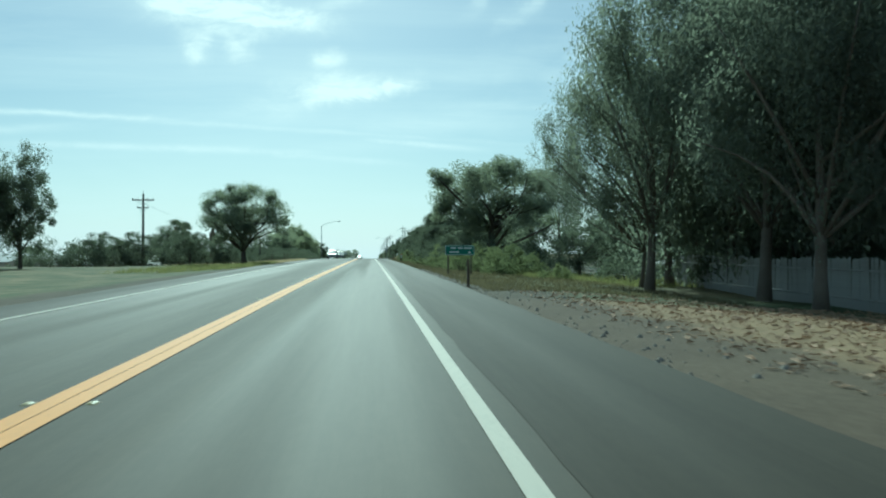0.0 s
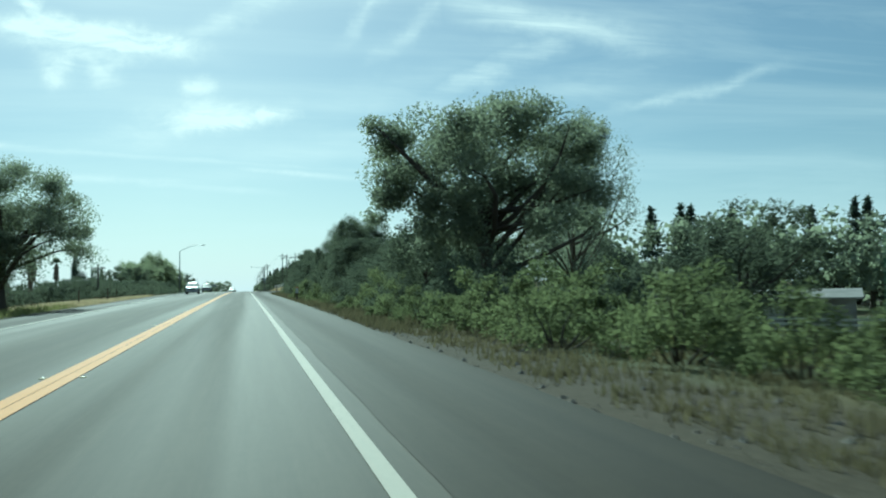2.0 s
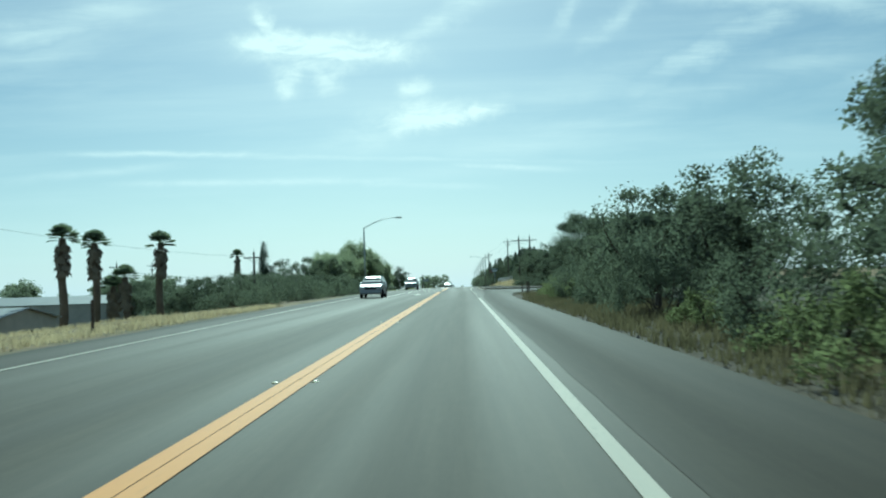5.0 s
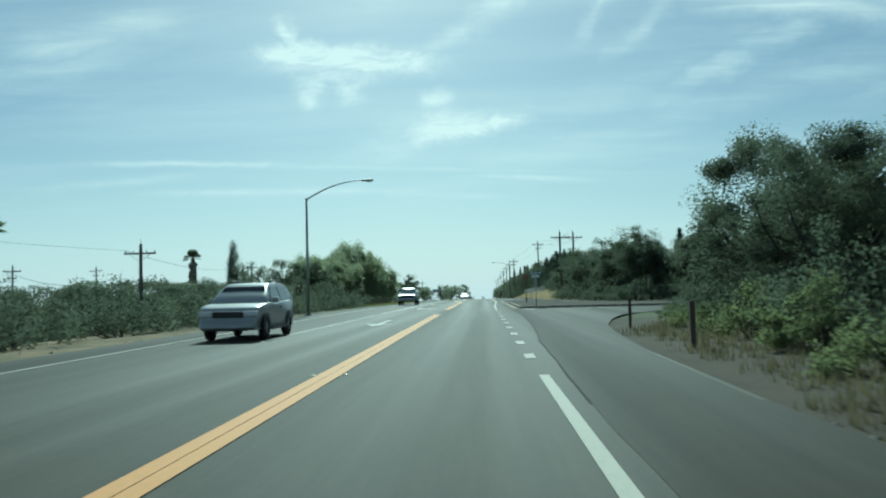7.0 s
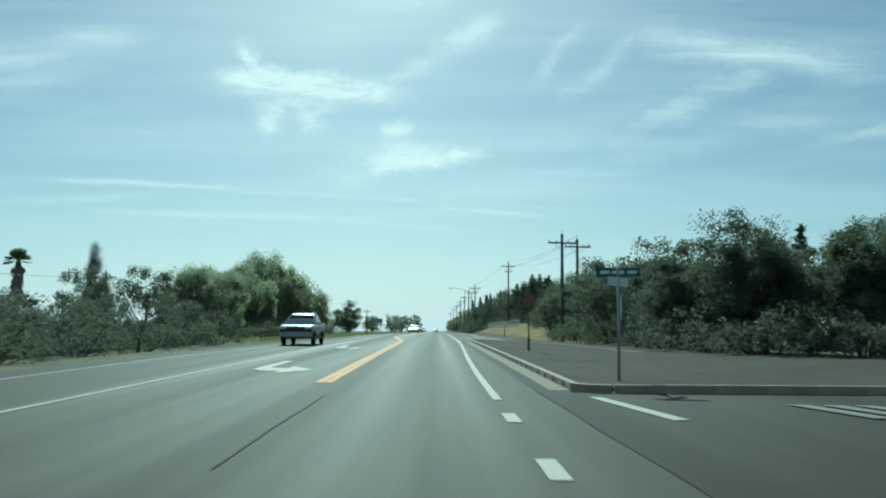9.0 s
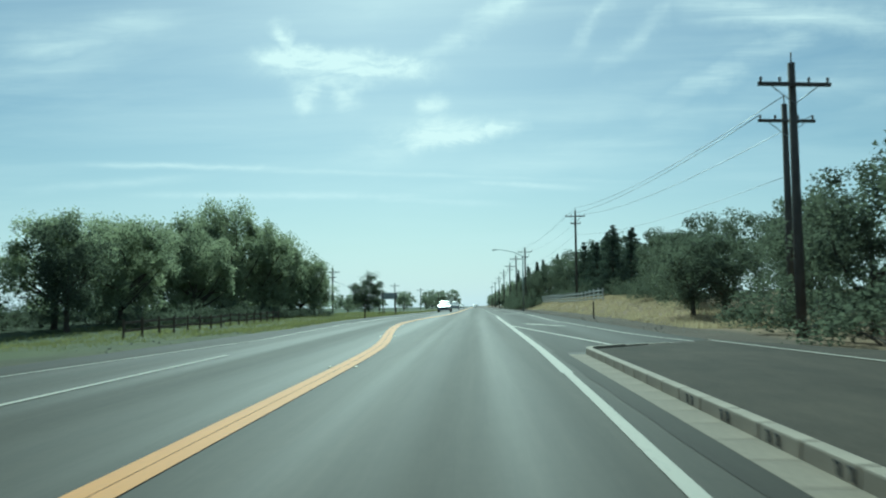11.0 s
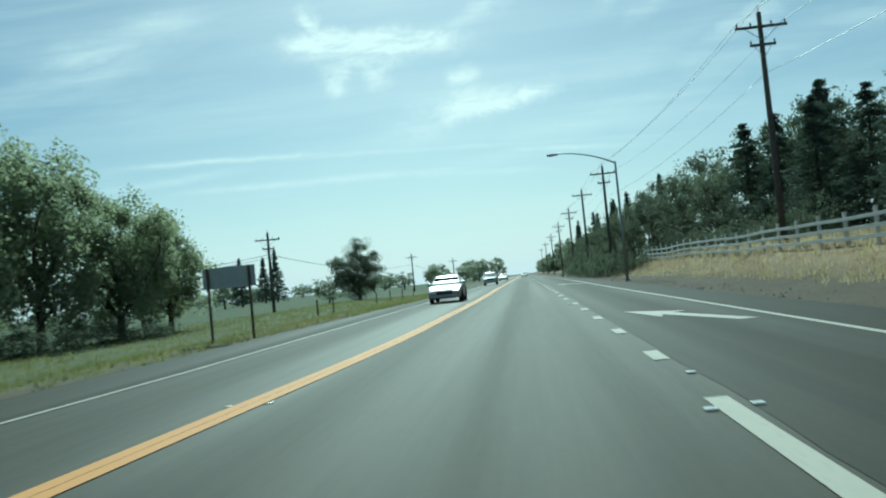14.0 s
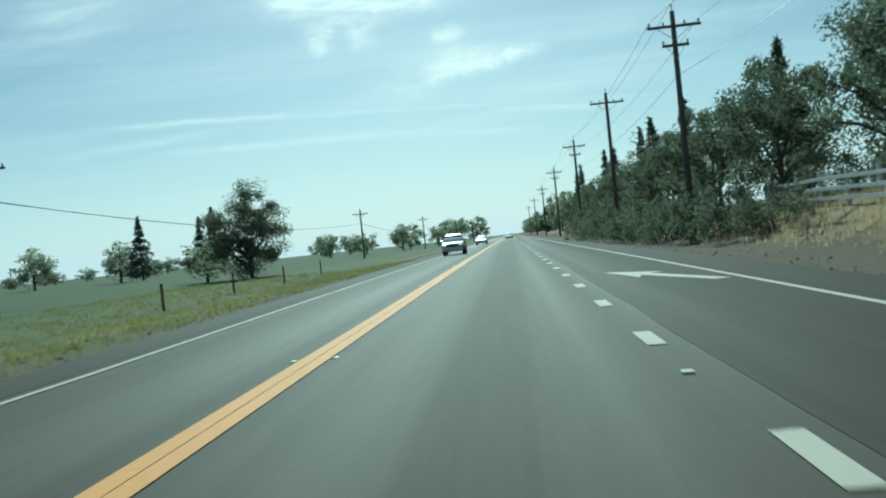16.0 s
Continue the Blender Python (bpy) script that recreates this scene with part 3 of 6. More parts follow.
def build_markings():
    g = {}

    def mark(data, name, label, group):
        tagged(new(name, data), label, "road marking", group, "structure")

    yl = lambda o: (lambda y: centre(y) + o)
    for o in (-0.099, 0.099):
        mark(paint_strip(-60, 188.2, yl(o), 0.188, M["yellow"]), "yellow_line", "solid yellow centre line painted on asphalt", "centre lines")
        mark(paint_strip(200.6, 900, yl(o), 0.188, M["yellow"]), "yellow_line", "solid yellow centre line painted on asphalt", "centre lines")
    edge_x = lambda y: 3.46 + 0.72 * smooth_step(198, 252, y) + 0.08 * smooth_step(280, 298, y)
    for a, b in ((-60, 153.2), (196.8, 240)):
        mark(paint_strip(a, b, edge_x, 0.15, M["white"]), "white_edge_line", "solid white edge line painted on asphalt", "edge lines")
    mark(paint_strip(240, 298.3, edge_x, 0.21, M["white"]), "white_lane_line", "wide solid white line beside the merging lane", "edge lines")
    mark(paint_strip(-60, 900, lambda y: lerp_table(LEFT_LINE, y), 0.11, M["white"]), "white_edge_line", "thin solid white edge line painted on asphalt", "edge lines")
    for a, b, dz in ((220, 249.2, 0.102), (250, 900, 0.010)):
        mark(paint_strip(a, b, lambda y: lerp_table(OUTER_LINE, y), 0.13, M["white"], dz=dz), "white_edge_line", "thin solid white edge line painted on asphalt", "edge lines")
    mark(paint_strip(246, 267.5, lambda y: 6.6 - 2.3 * (y - 246) / 21.5, 0.16, M["white"]), "white_gore_line", "slanting white line where lanes join", "edge lines")
    for a, b in ((164, 188.5), (193, 246)):
        mark(paint_strip(a, b, lambda y: -3.7, 0.12, M["white"]), "white_lane_line", "white line of the turning pocket", "edge lines")
    dash = [(3.45, 156.8 + 4.14 * i) for i in range(10)] + [(4.3, 302 + 4.41 * i) for i in range(5)] + [(4.2, 324.4 + 4.83 * i) for i in range(4)] + [(4.12, 343.75 + 4.5 * i) for i in range(24)]
    for x, y in dash:
        mark(paint_strip(y - 0.55, y + 0.55, lambda q, x=x: x, 0.20, M["white"], 1.2), "white_dash", "short white painted dash", "lane dashes")
    # lane arrows
    def arrow(pts, x, y, name, label, wide=1.0):
        v = [(x + a * wide, y + b, grade(y + b) + 0.012) for a, b in pts]
        mark(mesh_of(name, v, [tuple(range(len(v)))], M["white"]), name, label, "lane arrows")

    left_turn = [(-0.9, 3.8), (-0.6, 3.8), (-0.55, -0.4), (0.0, -0.9), (0.0, 0.3), (0.85, -1.6), (0.0, -3.1), (0.0, -2.1), (-0.55, -2.0), (-0.9, -1.2)]
    straight = [(0.12, 3.4), (-0.12, 3.4), (-0.12, -0.9), (-0.55, -0.9), (0.0, -3.4), (0.55, -0.9), (0.12, -0.9)]
    arrow(list(reversed(straight)), -1.75, 176.5, "lane_arrow", "white arrow painted on asphalt")
    arrow(list(reversed(left_turn)), -1.75, 207.0, "turn_arrow", "white left-turn arrow painted on asphalt")
    arrow(list(reversed(left_turn)), -2.0, 228.0, "turn_arrow", "white left-turn arrow painted on asphalt")
    merge = [(0.0, 0.0), (0.55, -3.1), (0.72, -2.35), (1.75, -5.6), (2.15, -5.6), (1.05, -1.9), (1.45, -1.7)]
    for y in (271.5, 312.2, 356.6):
        arrow(merge, 5.05, y, "merge_arrow", "white lane-drop arrow slanting to the left", 0.86)
    # stop line and legend on the side road
    v = [(5.12, 197.45), (5.36, 197.4), (5.88, 193.9), (5.64, 193.8)]
    mark(mesh_of("stop_line", [(x, y, grade(y) + 0.012) for x, y in v], [(0, 3, 2, 1)], M["white"]), "stop_line", "white stop line across the side road", "edge lines")
    for i in range(4):
        v = [(8.2 + i * 0.55, 196.3), (8.55 + i * 0.55, 196.2), (8.95 + i * 0.55, 194.2), (8.6 + i * 0.55, 194.3)]
        mark(mesh_of("legend_bar", [(x, y, grade(y) + 0.012 - 0.0045 * max(x - 8, 0)) for x, y in v], [(0, 3, 2, 1)], M["wornwhite"]), "legend_bar", "white painted bar of a road legend", "edge lines")
    # domed pavement markers beside the lines
    bm = bmesh.new()
    bmesh.ops.create_uvsphere(bm, u_segments=10, v_segments=6, radius=1.0)
    bmesh.ops.transform(bm, matrix=Matrix.Diagonal((0.055, 0.055, 0.02, 1)), verts=bm.verts)
    dot = finish("marker", bm, M["reflector"], True)
    bm = bmesh.new()
    box(bm, 0, 0, 0.009, 0.10, 0.10, 0.018, bevel=0.006)
    stud = finish("stud", bm, M["signwhite"])
    for x, y in ((4.38, 300), (4.09, 297.7), (4.5, 297.8), (4.07, 341.5), (4.1, 319.6), (4.1, 363.6)):
        ob = new("lane_marker", stud)
        ob.location = (x, y, grade(y) + 0.006)
        tagged(ob, "small white raised lane marker", "road marker", "lane markers")
    for y in [7.3 + 14.66 * i for i in range(26)]:
        for o in (-0.26, 0.26):
            if 188 < y < 204:
                continue
            ob = new("pavement_marker", dot)
            ob.location = (centre(y) + o, y, grade(y))
            tagged(ob, "small yellow raised pavement marker", "road marker", "pavement markers")


build_ground()
build_road()
build_overlays()
build_markings()

# ---------------------------------------------------------------- plants
def leaf_mesh(name, centres, radii, per, size, mat, seed, squash=0.8, slim=0.55, droop=0.0):
    """Many small leaf sprigs in clumps; each sprig is a pointed blade."""
    per, size = per * 2, size * 0.84
    rng = np.random.default_rng(seed)
    c = np.repeat(np.asarray(centres, float), per, axis=0)
    r = np.repeat(np.asarray(radii, float), per)
    n = len(c)
    d = rng.normal(size=(n, 3))
    d /= np.linalg.norm(d, axis=1)[:, None]
    reach = rng.random(n) ** 0.38 * r * rng.choice([1.0, 1.0, 1.05, 1.16], n)
    p = c + d * reach[:, None] * np.array([1, 1, squash])
    a = rng.normal(size=(n, 3))
    a[:, 2] -= droop * 2.2
    a /= np.linalg.norm(a, axis=1)[:, None]
    b = np.cross(a, rng.normal(size=(n, 3)))
    b /= np.linalg.norm(b, axis=1)[:, None] + 1e-9
    s = (size * (0.55 + 0.9 * rng.random(n)) * np.where(reach < 0.6 * r, 1.4, 1.0))[:, None]
    v = np.stack([p + b * s * slim, p + a * s * 1.35, p - b * s * slim], axis=1).reshape(-1, 3)
    me = bpy.data.meshes.new(name)
    me.vertices.add(3 * n)
    me.vertices.foreach_set("co", v.astype(np.float32).ravel())
    me.loops.add(3 * n)
    me.loops.foreach_set("vertex_index", np.arange(3 * n, dtype=np.int32))
    me.polygons.add(n)
    me.polygons.foreach_set("loop_start", np.arange(0, 3 * n, 3, dtype=np.int32))
    me.materials.append(mat)
    me.update(calc_edges=True)
    return me


def limb(p, q, rng, sag=0.0, bend=0.18, n=5):
    p, q = Vector(p), Vector(q)
    side = Vector((rng.normal(), rng.normal(), rng.normal() * 0.5)) * (q - p).length * bend
    return [p.lerp(q, i / (n - 1)) + side * math.sin(math.pi * i / (n - 1)) * 0.6 + Vector((0, 0, sag * math.sin(math.pi * i / (n - 1)))) for i in range(n)]


def broad_tree(key, seed, height, radius, clear, clumps, per, leaf, leafmat, barkmat, trunk=0.28, clump=0.26, lean=0.0, droop=0.0, limbs=14, waist=1.0, squash=0.8, slim=0.55, lobes=0, lobe=0.32, aside=0.0):
    """Trunk and crown meshes of a broad-leaved tree standing at the origin; with lobes, its leaves gather in distinct billows."""
    rng = np.random.default_rng(seed)
    mid, half = (height + clear) / 2, (height - clear) / 2
    centres, radii, billows = [], [], []
    tries = 0
    while len(billows) < lobes:
        d = rng.normal(size=3)
        d /= np.linalg.norm(d)
        if d[2] < -0.8:
            continue
        size = lobe * radius * (0.72 + 0.5 * rng.random())
        k = 0.45 if len(billows) % 5 == 4 else 0.86 + 0.10 * rng.random()
        p = d * np.array([radius * waist - size, radius - size, half - size * 0.8]) * k
        tries += 1
        if tries < 600 and any(np.linalg.norm(p - q) < 0.6 * (size + r) for q, r in billows):
            continue
        billows.append((p, size))
    for p, size in billows:
        for i in range(max(2, round(0.55 * clumps / lobes))):
            d = rng.normal(size=3)
            d[2] += 0.35
            d *= size * 0.66 / np.linalg.norm(d)
            centres.append((p[0] + d[0] + lean * (p[2] / half), p[1] + d[1], p[2] + d[2] * 0.85 + mid))
            radii.append(size * (0.42 + 0.26 * rng.random()))
    while len(centres) < clumps:
        d = rng.normal(size=3)
        d /= np.linalg.norm(d)
        k = rng.random() ** 0.38
        lump = 0.78 + 0.42 * (noise.noise(Vector(d * 1.5) + Vector((seed * 3.1, 0, 0))) + 0.35)
        lump = min(max(lump, 0.62), 0.98)
        p = d * k * lump * np.array([radius * waist, radius, half])
        if p[2] < 0 and rng.random() < 0.25 and clear > 1:
            continue
        centres.append((p[0] + lean * (p[2] / half), p[1], p[2] + mid))
        radii.append(radius * clump * (0.55 + 0.7 * rng.random()) * (1.0 if k > 0.6 else 1.2))
    centres = [(x + aside, y, z) for x, y, z in centres]
    crown = leaf_mesh(key + "_crown", centres, radii, per, leaf, leafmat, seed + 7, squash, slim, droop)
    v, f = [], []
    top = Vector((lean * 0.4, 0, clear + half * 0.9))
    spine = limb((0, 0, -0.35), top, rng, 0, 0.05, 7)
    tube_into(v, f, spine, [trunk * (1.35 if i == 0 else 1.0 - 0.12 * i) for i in range(7)], 9)
    order = sorted(range(clumps), key=lambda i: -(centres[i][0] ** 2 + centres[i][1] ** 2) + rng.random() * radius * radius)
    for i in order[:limbs]:
        t = 0.35 + 0.5 * rng.random()
        s = spine[min(int(t * 6), 5)]
        tube_into(v, f, limb(s, centres[i], rng, 0.25), [trunk * (0.42 - 0.085 * j) for j in range(5)], 6)
    bole = mesh_of(key + "_trunk", v, f, barkmat, True)
    return bole, crown


def conifer(key, seed, height, radius, per, leaf, tiers=16, clear=0.8, mat="needle", top_power=0.9):
    rng = np.random.default_rng(seed)
    centres, radii = [], []
    v, f = [], []
    tube_into(v, f, [(0, 0, -0.3), (0.05, 0, height * 0.5), (0, 0, height * 0.97)], [height * 0.018, height * 0.011, 0.02], 8)
    for i in range(tiers):
        z = z0 = clear + (height - clear) * (i + 0.5) / tiers
        r = radius * (1 - (z - clear) / (height - clear)) ** top_power * (0.75 + 0.45 * rng.random())
        arms = max(3, int(4 + 6 * r / radius))
        for k in range(arms):
            a = 2 * math.pi * (k + rng.random()) / arms
            e = r * (0.6 + 0.5 * rng.random())
            z = z0 + (rng.random() - 0.5) * 1.3 * (height - clear) / tiers
            tip = (math.cos(a) * e, math.sin(a) * e, z - 0.22 * e)
            if k == 0:
                tube_into(v, f, [(0, 0, z), tip], [0.03, 0.008], 3)
            for q in (0.35, 0.6, 0.82, 1.0):
                centres.append((tip[0] * q, tip[1] * q, z - 0.22 * e * q))
                radii.append(0.10 * height / 10 + 0.28 * r * (1.1 - q * 0.6) * 0.7)
    centres.append((0, 0, height * 0.98))
    radii.append(0.12)
    crown = leaf_mesh(key + "_crown", centres, radii, per, leaf, M[mat], seed + 3, 0.55, 0.28, 0.15)
    return mesh_of(key + "_trunk", v, f, M["bark"], True), crown


def shrub(key, seed, height, radius, clumps, per, leaf, mat):
    rng = np.random.default_rng(seed)
    centres, radii = [], []
    v, f = [], []
    while len(centres) < clumps:
        a, k = rng.random() * 2 * math.pi, rng.random() ** 0.5
        h = (1 - 0.75 * k * k) * height * (0.75 + 0.4 * rng.random())
        z = h * (0.12 + 0.82 * rng.random() ** 0.8)
        p = (math.cos(a) * k * radius, math.sin(a) * k * radius, z)
        centres.append(p)
        radii.append(radius * 0.24 * (0.5 + 0.8 * rng.random()))
        if len(centres) % 4 == 0:
            tube_into(v, f, limb((p[0] * 0.2, p[1] * 0.2, -0.1), p, rng), [0.035, 0.03, 0.024, 0.016, 0.006], 5)
    return mesh_of(key + "_stems", v, f, M["bark"], True), leaf_mesh(key + "_crown", centres, radii, per, leaf, M[mat], seed + 5, 0.9, 0.5)


def fan_palm(key, seed, height):
    """Trunk, skirt of dead fronds and living fronds of a fan palm."""
    rng = np.random.default_rng(seed)
    v, f = [], []
    pts = [(0.12 * math.sin(i * 0.7 + seed), 0.08 * math.cos(i * 0.9), -0.3 + (height + 0.2) * i / 10) for i in range(11)]
    tube_into(v, f, pts, [0.34 * (1.25 - 0.03 * i) * (1.0 + 0.06 * (i % 2)) for i in range(11)], 10)
    bole = mesh_of(key + "_trunk", v, f, M["palmbark"], True)

    def fans(name, count, low, high, length, mat, wide, spread=0.0):
        vs, fs = [], []
        for k in range(count):
            az = 2 * math.pi * rng.random()
            el = radians(low + (high - low) * rng.random())
            out = Vector((math.cos(az) * math.cos(el), math.sin(az) * math.cos(el), math.sin(el)))
            side = Vector((-math.sin(az), math.cos(az), 0))
            over = out.cross(side)
            root = Vector(pts[-1]) + Vector((0, 0, -0.1 - spread * rng.random() ** 1.4)) + Vector((math.cos(az), math.sin(az), 0)) * (0.28 if spread else 0.0)
            hub = root + out * length * 0.45
            b = len(vs)
            vs += [root - side * 0.02, root + side * 0.02, hub + side * 0.02, hub - side * 0.02]
            fs.append((b, b + 1, b + 2, b + 3))
            m = 11
            for j in range(m):
                t = (j / (m - 1) - 0.5) * wide
                d = (out * math.cos(t) + side * math.sin(t)).normalized()
                tip = hub + d * length * (0.62 - 0.18 * abs(t) / wide) + Vector((0, 0, -0.09 * length * (0.3 + rng.random())))
                w = d.cross(over).normalized() * 0.05 * length
                knee = hub.lerp(tip, 0.55) + Vector((0, 0, 0.05))
                b = len(vs)
                vs += [hub, knee + w, tip, knee - w]
                fs.append((b, b + 1, b + 2, b + 3))
        return mesh_of(name, vs, fs, mat)

    live = fans(key + "_fronds", 48, -12, 88, 1.75, M["frond"], 1.9)
    dead = fans(key + "_skirt", 110, -86, -58, 1.15, M["palmskirt"], 1.3, min(3.2, height * 0.45))
    return bole, dead, live


KINDS = {
    "oak": [broad_tree("oak", s, 10, 5.7, 1.5, 150, 230, 0.092, M["oak"], M["bark"], 0.34, 0.185, 0.3 * s - 0.4, limbs=22, waist=1.05, lobes=22, lobe=0.29) for s in (1, 2)],
    "gum": [broad_tree("gum", s, 15, 4.6, 1.2, 170, 150, 0.112, M["euc"], M["palebark"], 0.24, 0.24, 0.5, 0.9, 12, squash=1.4, slim=0.3, lobes=22, lobe=0.32) for s in (3, 4)],
    "droop": [broad_tree("droop", 33, 12, 3.2, 4.0, 100, 150, 0.085, M["euc"], M["palebark"], 0.15, 0.2, 0.0, 1.5, 26, squash=2.0, slim=0.22, lobes=18, lobe=0.27, aside=4.2)],
    "backgum": [broad_tree("backgum", 30, 15, 4.8, 0.3, 90, 60, 0.25, M["euc"], M["palebark"], 0.3, 0.27, 0.5, 0.7, 6, squash=1.3, slim=0.35)],
    "thick": [broad_tree("thick", s, 7, 3.3, 0.1, 100, 165, 0.080, M["shrub"], M["bark"], 0.2, 0.25, 0.0, limbs=10, lobes=18, lobe=0.33) for s in (31, 32)],
    "near": [broad_tree("near", s, 7, 3.3, 0.0, 110, 300, 0.056, M["shrub"], M["bark"], 0.2, 0.24, 0.0, limbs=10, lobes=18, lobe=0.33) for s in (35, 36)],
    "tree": [broad_tree("tree", s, 7, 3.3, 0.0, 72, 62, 0.112, M["shrub"], M["bark"], 0.2, 0.27, 0.0, limbs=5, lobes=15, lobe=0.36) for s in (5, 6, 8)],
    "orchard": [broad_tree("orchard", s, 8, 3.5, 0.0, 110, 96, 0.115, M["almond"], M["bark"], 0.2, 0.25, 0.2, limbs=14, squash=1.0, lobes=16, lobe=0.33) for s in (9, 10, 11)],
    "cedar": [conifer("cedar", 60, 10, 2.4, 10, 0.15, 24, 0.4, top_power=0.62)],
    "far": [broad_tree("far", s, 8, 4.0, 0.1, 44, 18, 0.36, M["oak"], M["bark"], 0.25, 0.28, limbs=3) for s in (12, 13)],
    "fir": [conifer("fir", s, 10, 2.3, 3, 0.31, 20) for s in (14, 15)],
    "cypress": [broad_tree("cypress", 18, 9, 0.85, 0.2, 90, 160, 0.075, M["needle"], M["bark"], 0.14, 0.55, limbs=2, squash=1.9, slim=0.3)],
    "shrub": [shrub("shrub", s, 2.6, 2.0, 40, 90, 0.058, "shrub") for s in (19, 20, 21)],
    "hedge": [shrub("hedge", s, 2.6, 2.0, 40, 50, 0.078, "shrub") for s in (40, 41)],
    "weed": [shrub("weed", s, 1.7, 1.3, 34, 52, 0.064, "weed") for s in (22, 23)],
}
PROTO_H = {"near": 7, "droop": 12, "cedar": 10, "hedge": 2.6, "backgum": 15, "thick": 7, "oak": 10, "gum": 15, "tree": 7, "orchard": 8, "far": 8, "fir": 10, "cypress": 9, "shrub": 2.6, "weed": 1.7}
PROTO_R = {"near": 3.3, "droop": 3.6, "cedar": 2.8, "hedge": 2.0, "backgum": 4.8, "thick": 3.3, "oak": 5.6, "gum": 4.6, "tree": 3.3, "orchard": 3.4, "far": 4.0, "fir": 2.3, "cypress": 0.85, "shrub": 2.0, "weed": 1.3}
SAYS = {"near": ("tree", "dense dark green tree with fine leaves beside the road", "tree"),
        "droop": ("eucalyptus_tree", "slim eucalyptus with long hanging leaf sprays", "tree"), "cedar": ("conifer_tree", "dense dark layered conifer on the bank", "tree"),
        "hedge": ("shrub", "dense dark green shrub in a hedge", "shrub"), "backgum": ("eucalyptus_tree", "tall eucalyptus deep in the grove", "tree"), "thick": ("tree", "dense dark green tree close to the road", "tree"),
        "oak": ("oak_tree", "spreading dark green oak with open branching crown", "tree"),
        "gum": ("eucalyptus_tree", "tall eucalyptus with drooping dull green leaves", "tree"),
        "tree": ("tree", "dense dark green roadside tree with rounded crown", "tree"),
        "orchard": ("orchard_tree", "leafy bright green tree in a roadside row", "tree"),
        "far": ("tree", "distant dark green tree with uneven crown", "tree"),
        "fir": ("fir_tree", "dark pointed conifer with drooping branches", "tree"),
        "cypress": ("cypress_tree", "slim dark green columnar cypress", "tree"),
        "shrub": ("shrub", "dense dark green roadside shrub", "shrub"),
        "weed": ("weed_bush", "bright yellow-green bushy weeds by the road", "shrub")}
plants = random.Random(5)


def plant(kind, x, y, height, radius=None, group="", label="", sink=0.0, turn=None):
    bole, crown = KINDS[kind][plants.randrange(len(KINDS[kind]))]
    name, says, cat = SAYS[kind]
    sz = height / PROTO_H[kind]
    sr = sz if radius is None else radius / PROTO_R[kind]
    ob = thing(name, x, y, terrain(x, y) - sink, label or says, cat, group)
    ob.matrix_basis = pose(x, y, terrain(x, y) - sink, 0, 0, plants.uniform(0, 360) if turn is None else turn) @ Matrix.Diagonal((sr, sr * plants.uniform(0.92, 1.08), sz, 1))
    part("stem" if kind in ("shrub", "hedge", "weed") else "trunk", bole, ob)
    part("foliage" if kind in ("shrub", "hedge", "weed") else "crown", crown, ob)
    return ob


# right-hand side, first stretch: eucalyptus grove, oak, thickets
for x, y, h, r in ((15.6, 38.5, 18, 4.3), (18.5, 33, 18, 5.2), (17.6, 27, 15, 4.4), (22, 22, 15, 4.4)):
    plant("gum", x, y, h, r, "eucalyptus grove")
for x, y, h, r in ((24, 42, 18, 5.5), (26, 31, 17, 5.4), (32, 38, 17, 6), (31, 25, 16, 5.6), (39, 33, 16, 6), (38, 44, 16, 6), (29, 49, 16, 5.5), (46, 40, 15, 6), (23, 51.5, 16, 4.6), (21, 42, 17, 5), (22.5, 35, 17, 5), (23, 28, 16, 5), (19.5, 46.5, 15, 4.2), (27, 22, 15, 5)):
    plant("backgum", x, y, h, r, "eucalyptus grove")
for x, y, h, r in ((23.5, 35, 4.0, 2.4), (22.4, 29, 3.8, 2.2), (23.6, 47, 4.0, 2.4), (19, 53, 3.0, 2.2), (22.3, 26.5, 3.6, 2.2), (22.8, 32, 4.2, 2.4), (23.2, 41, 4.2, 2.4), (22.6, 44.5, 4.4, 2.4), (22.8, 50, 4.2, 2.4), (24, 22.5, 4, 2.6), (23.8, 38, 4.4, 3.2), (24, 31, 4.6, 3.2), (28, 34, 4.6, 3.6), (25, 26, 4.2, 3.0), (34, 30, 4.8, 3.8), (23.5, 44, 4.4, 3.2), (28, 42, 4.8, 3.6), (35, 38, 5, 4)):
    plant("hedge", x, y, h, r, "undergrowth below the grove")
plant("droop", 16.6, 42.8, 10.4, 2.9, "eucalyptus grove", turn=180)
plant("gum", 22.5, 88, 13.4, 4.0, label="dull green eucalyptus behind the roadside oak")
plant("oak", 13.6, 77, 10.9, 6.5, label="large spreading roadside oak with dark open crown")
for x, y, h, r in ((18.5, 63, 4.8, 2.6), (22.5, 71, 5.2, 3.0), (11.5, 80, 4.6, 2.6), (15, 84, 6, 3.2), (19, 90, 7, 3.6), (10.4, 98.5, 5.0, 2.6),
                   (16, 101, 6.6, 3.6), (13, 116, 6.4, 3.4), (12, 135, 5.8, 3.2), (17, 110, 7, 3.6), (17, 124, 6.6, 3.6),
                   (14.5, 154, 6.6, 3.6), (18, 172, 7.0, 3.8), (22, 173, 7.2, 4.0), (15.4, 167, 6.7, 3.4), (17.5, 161, 7.0, 3.6), (17, 145, 6.4, 3.6)):
    plant("tree", x, y, h, r, "roadside thicket")
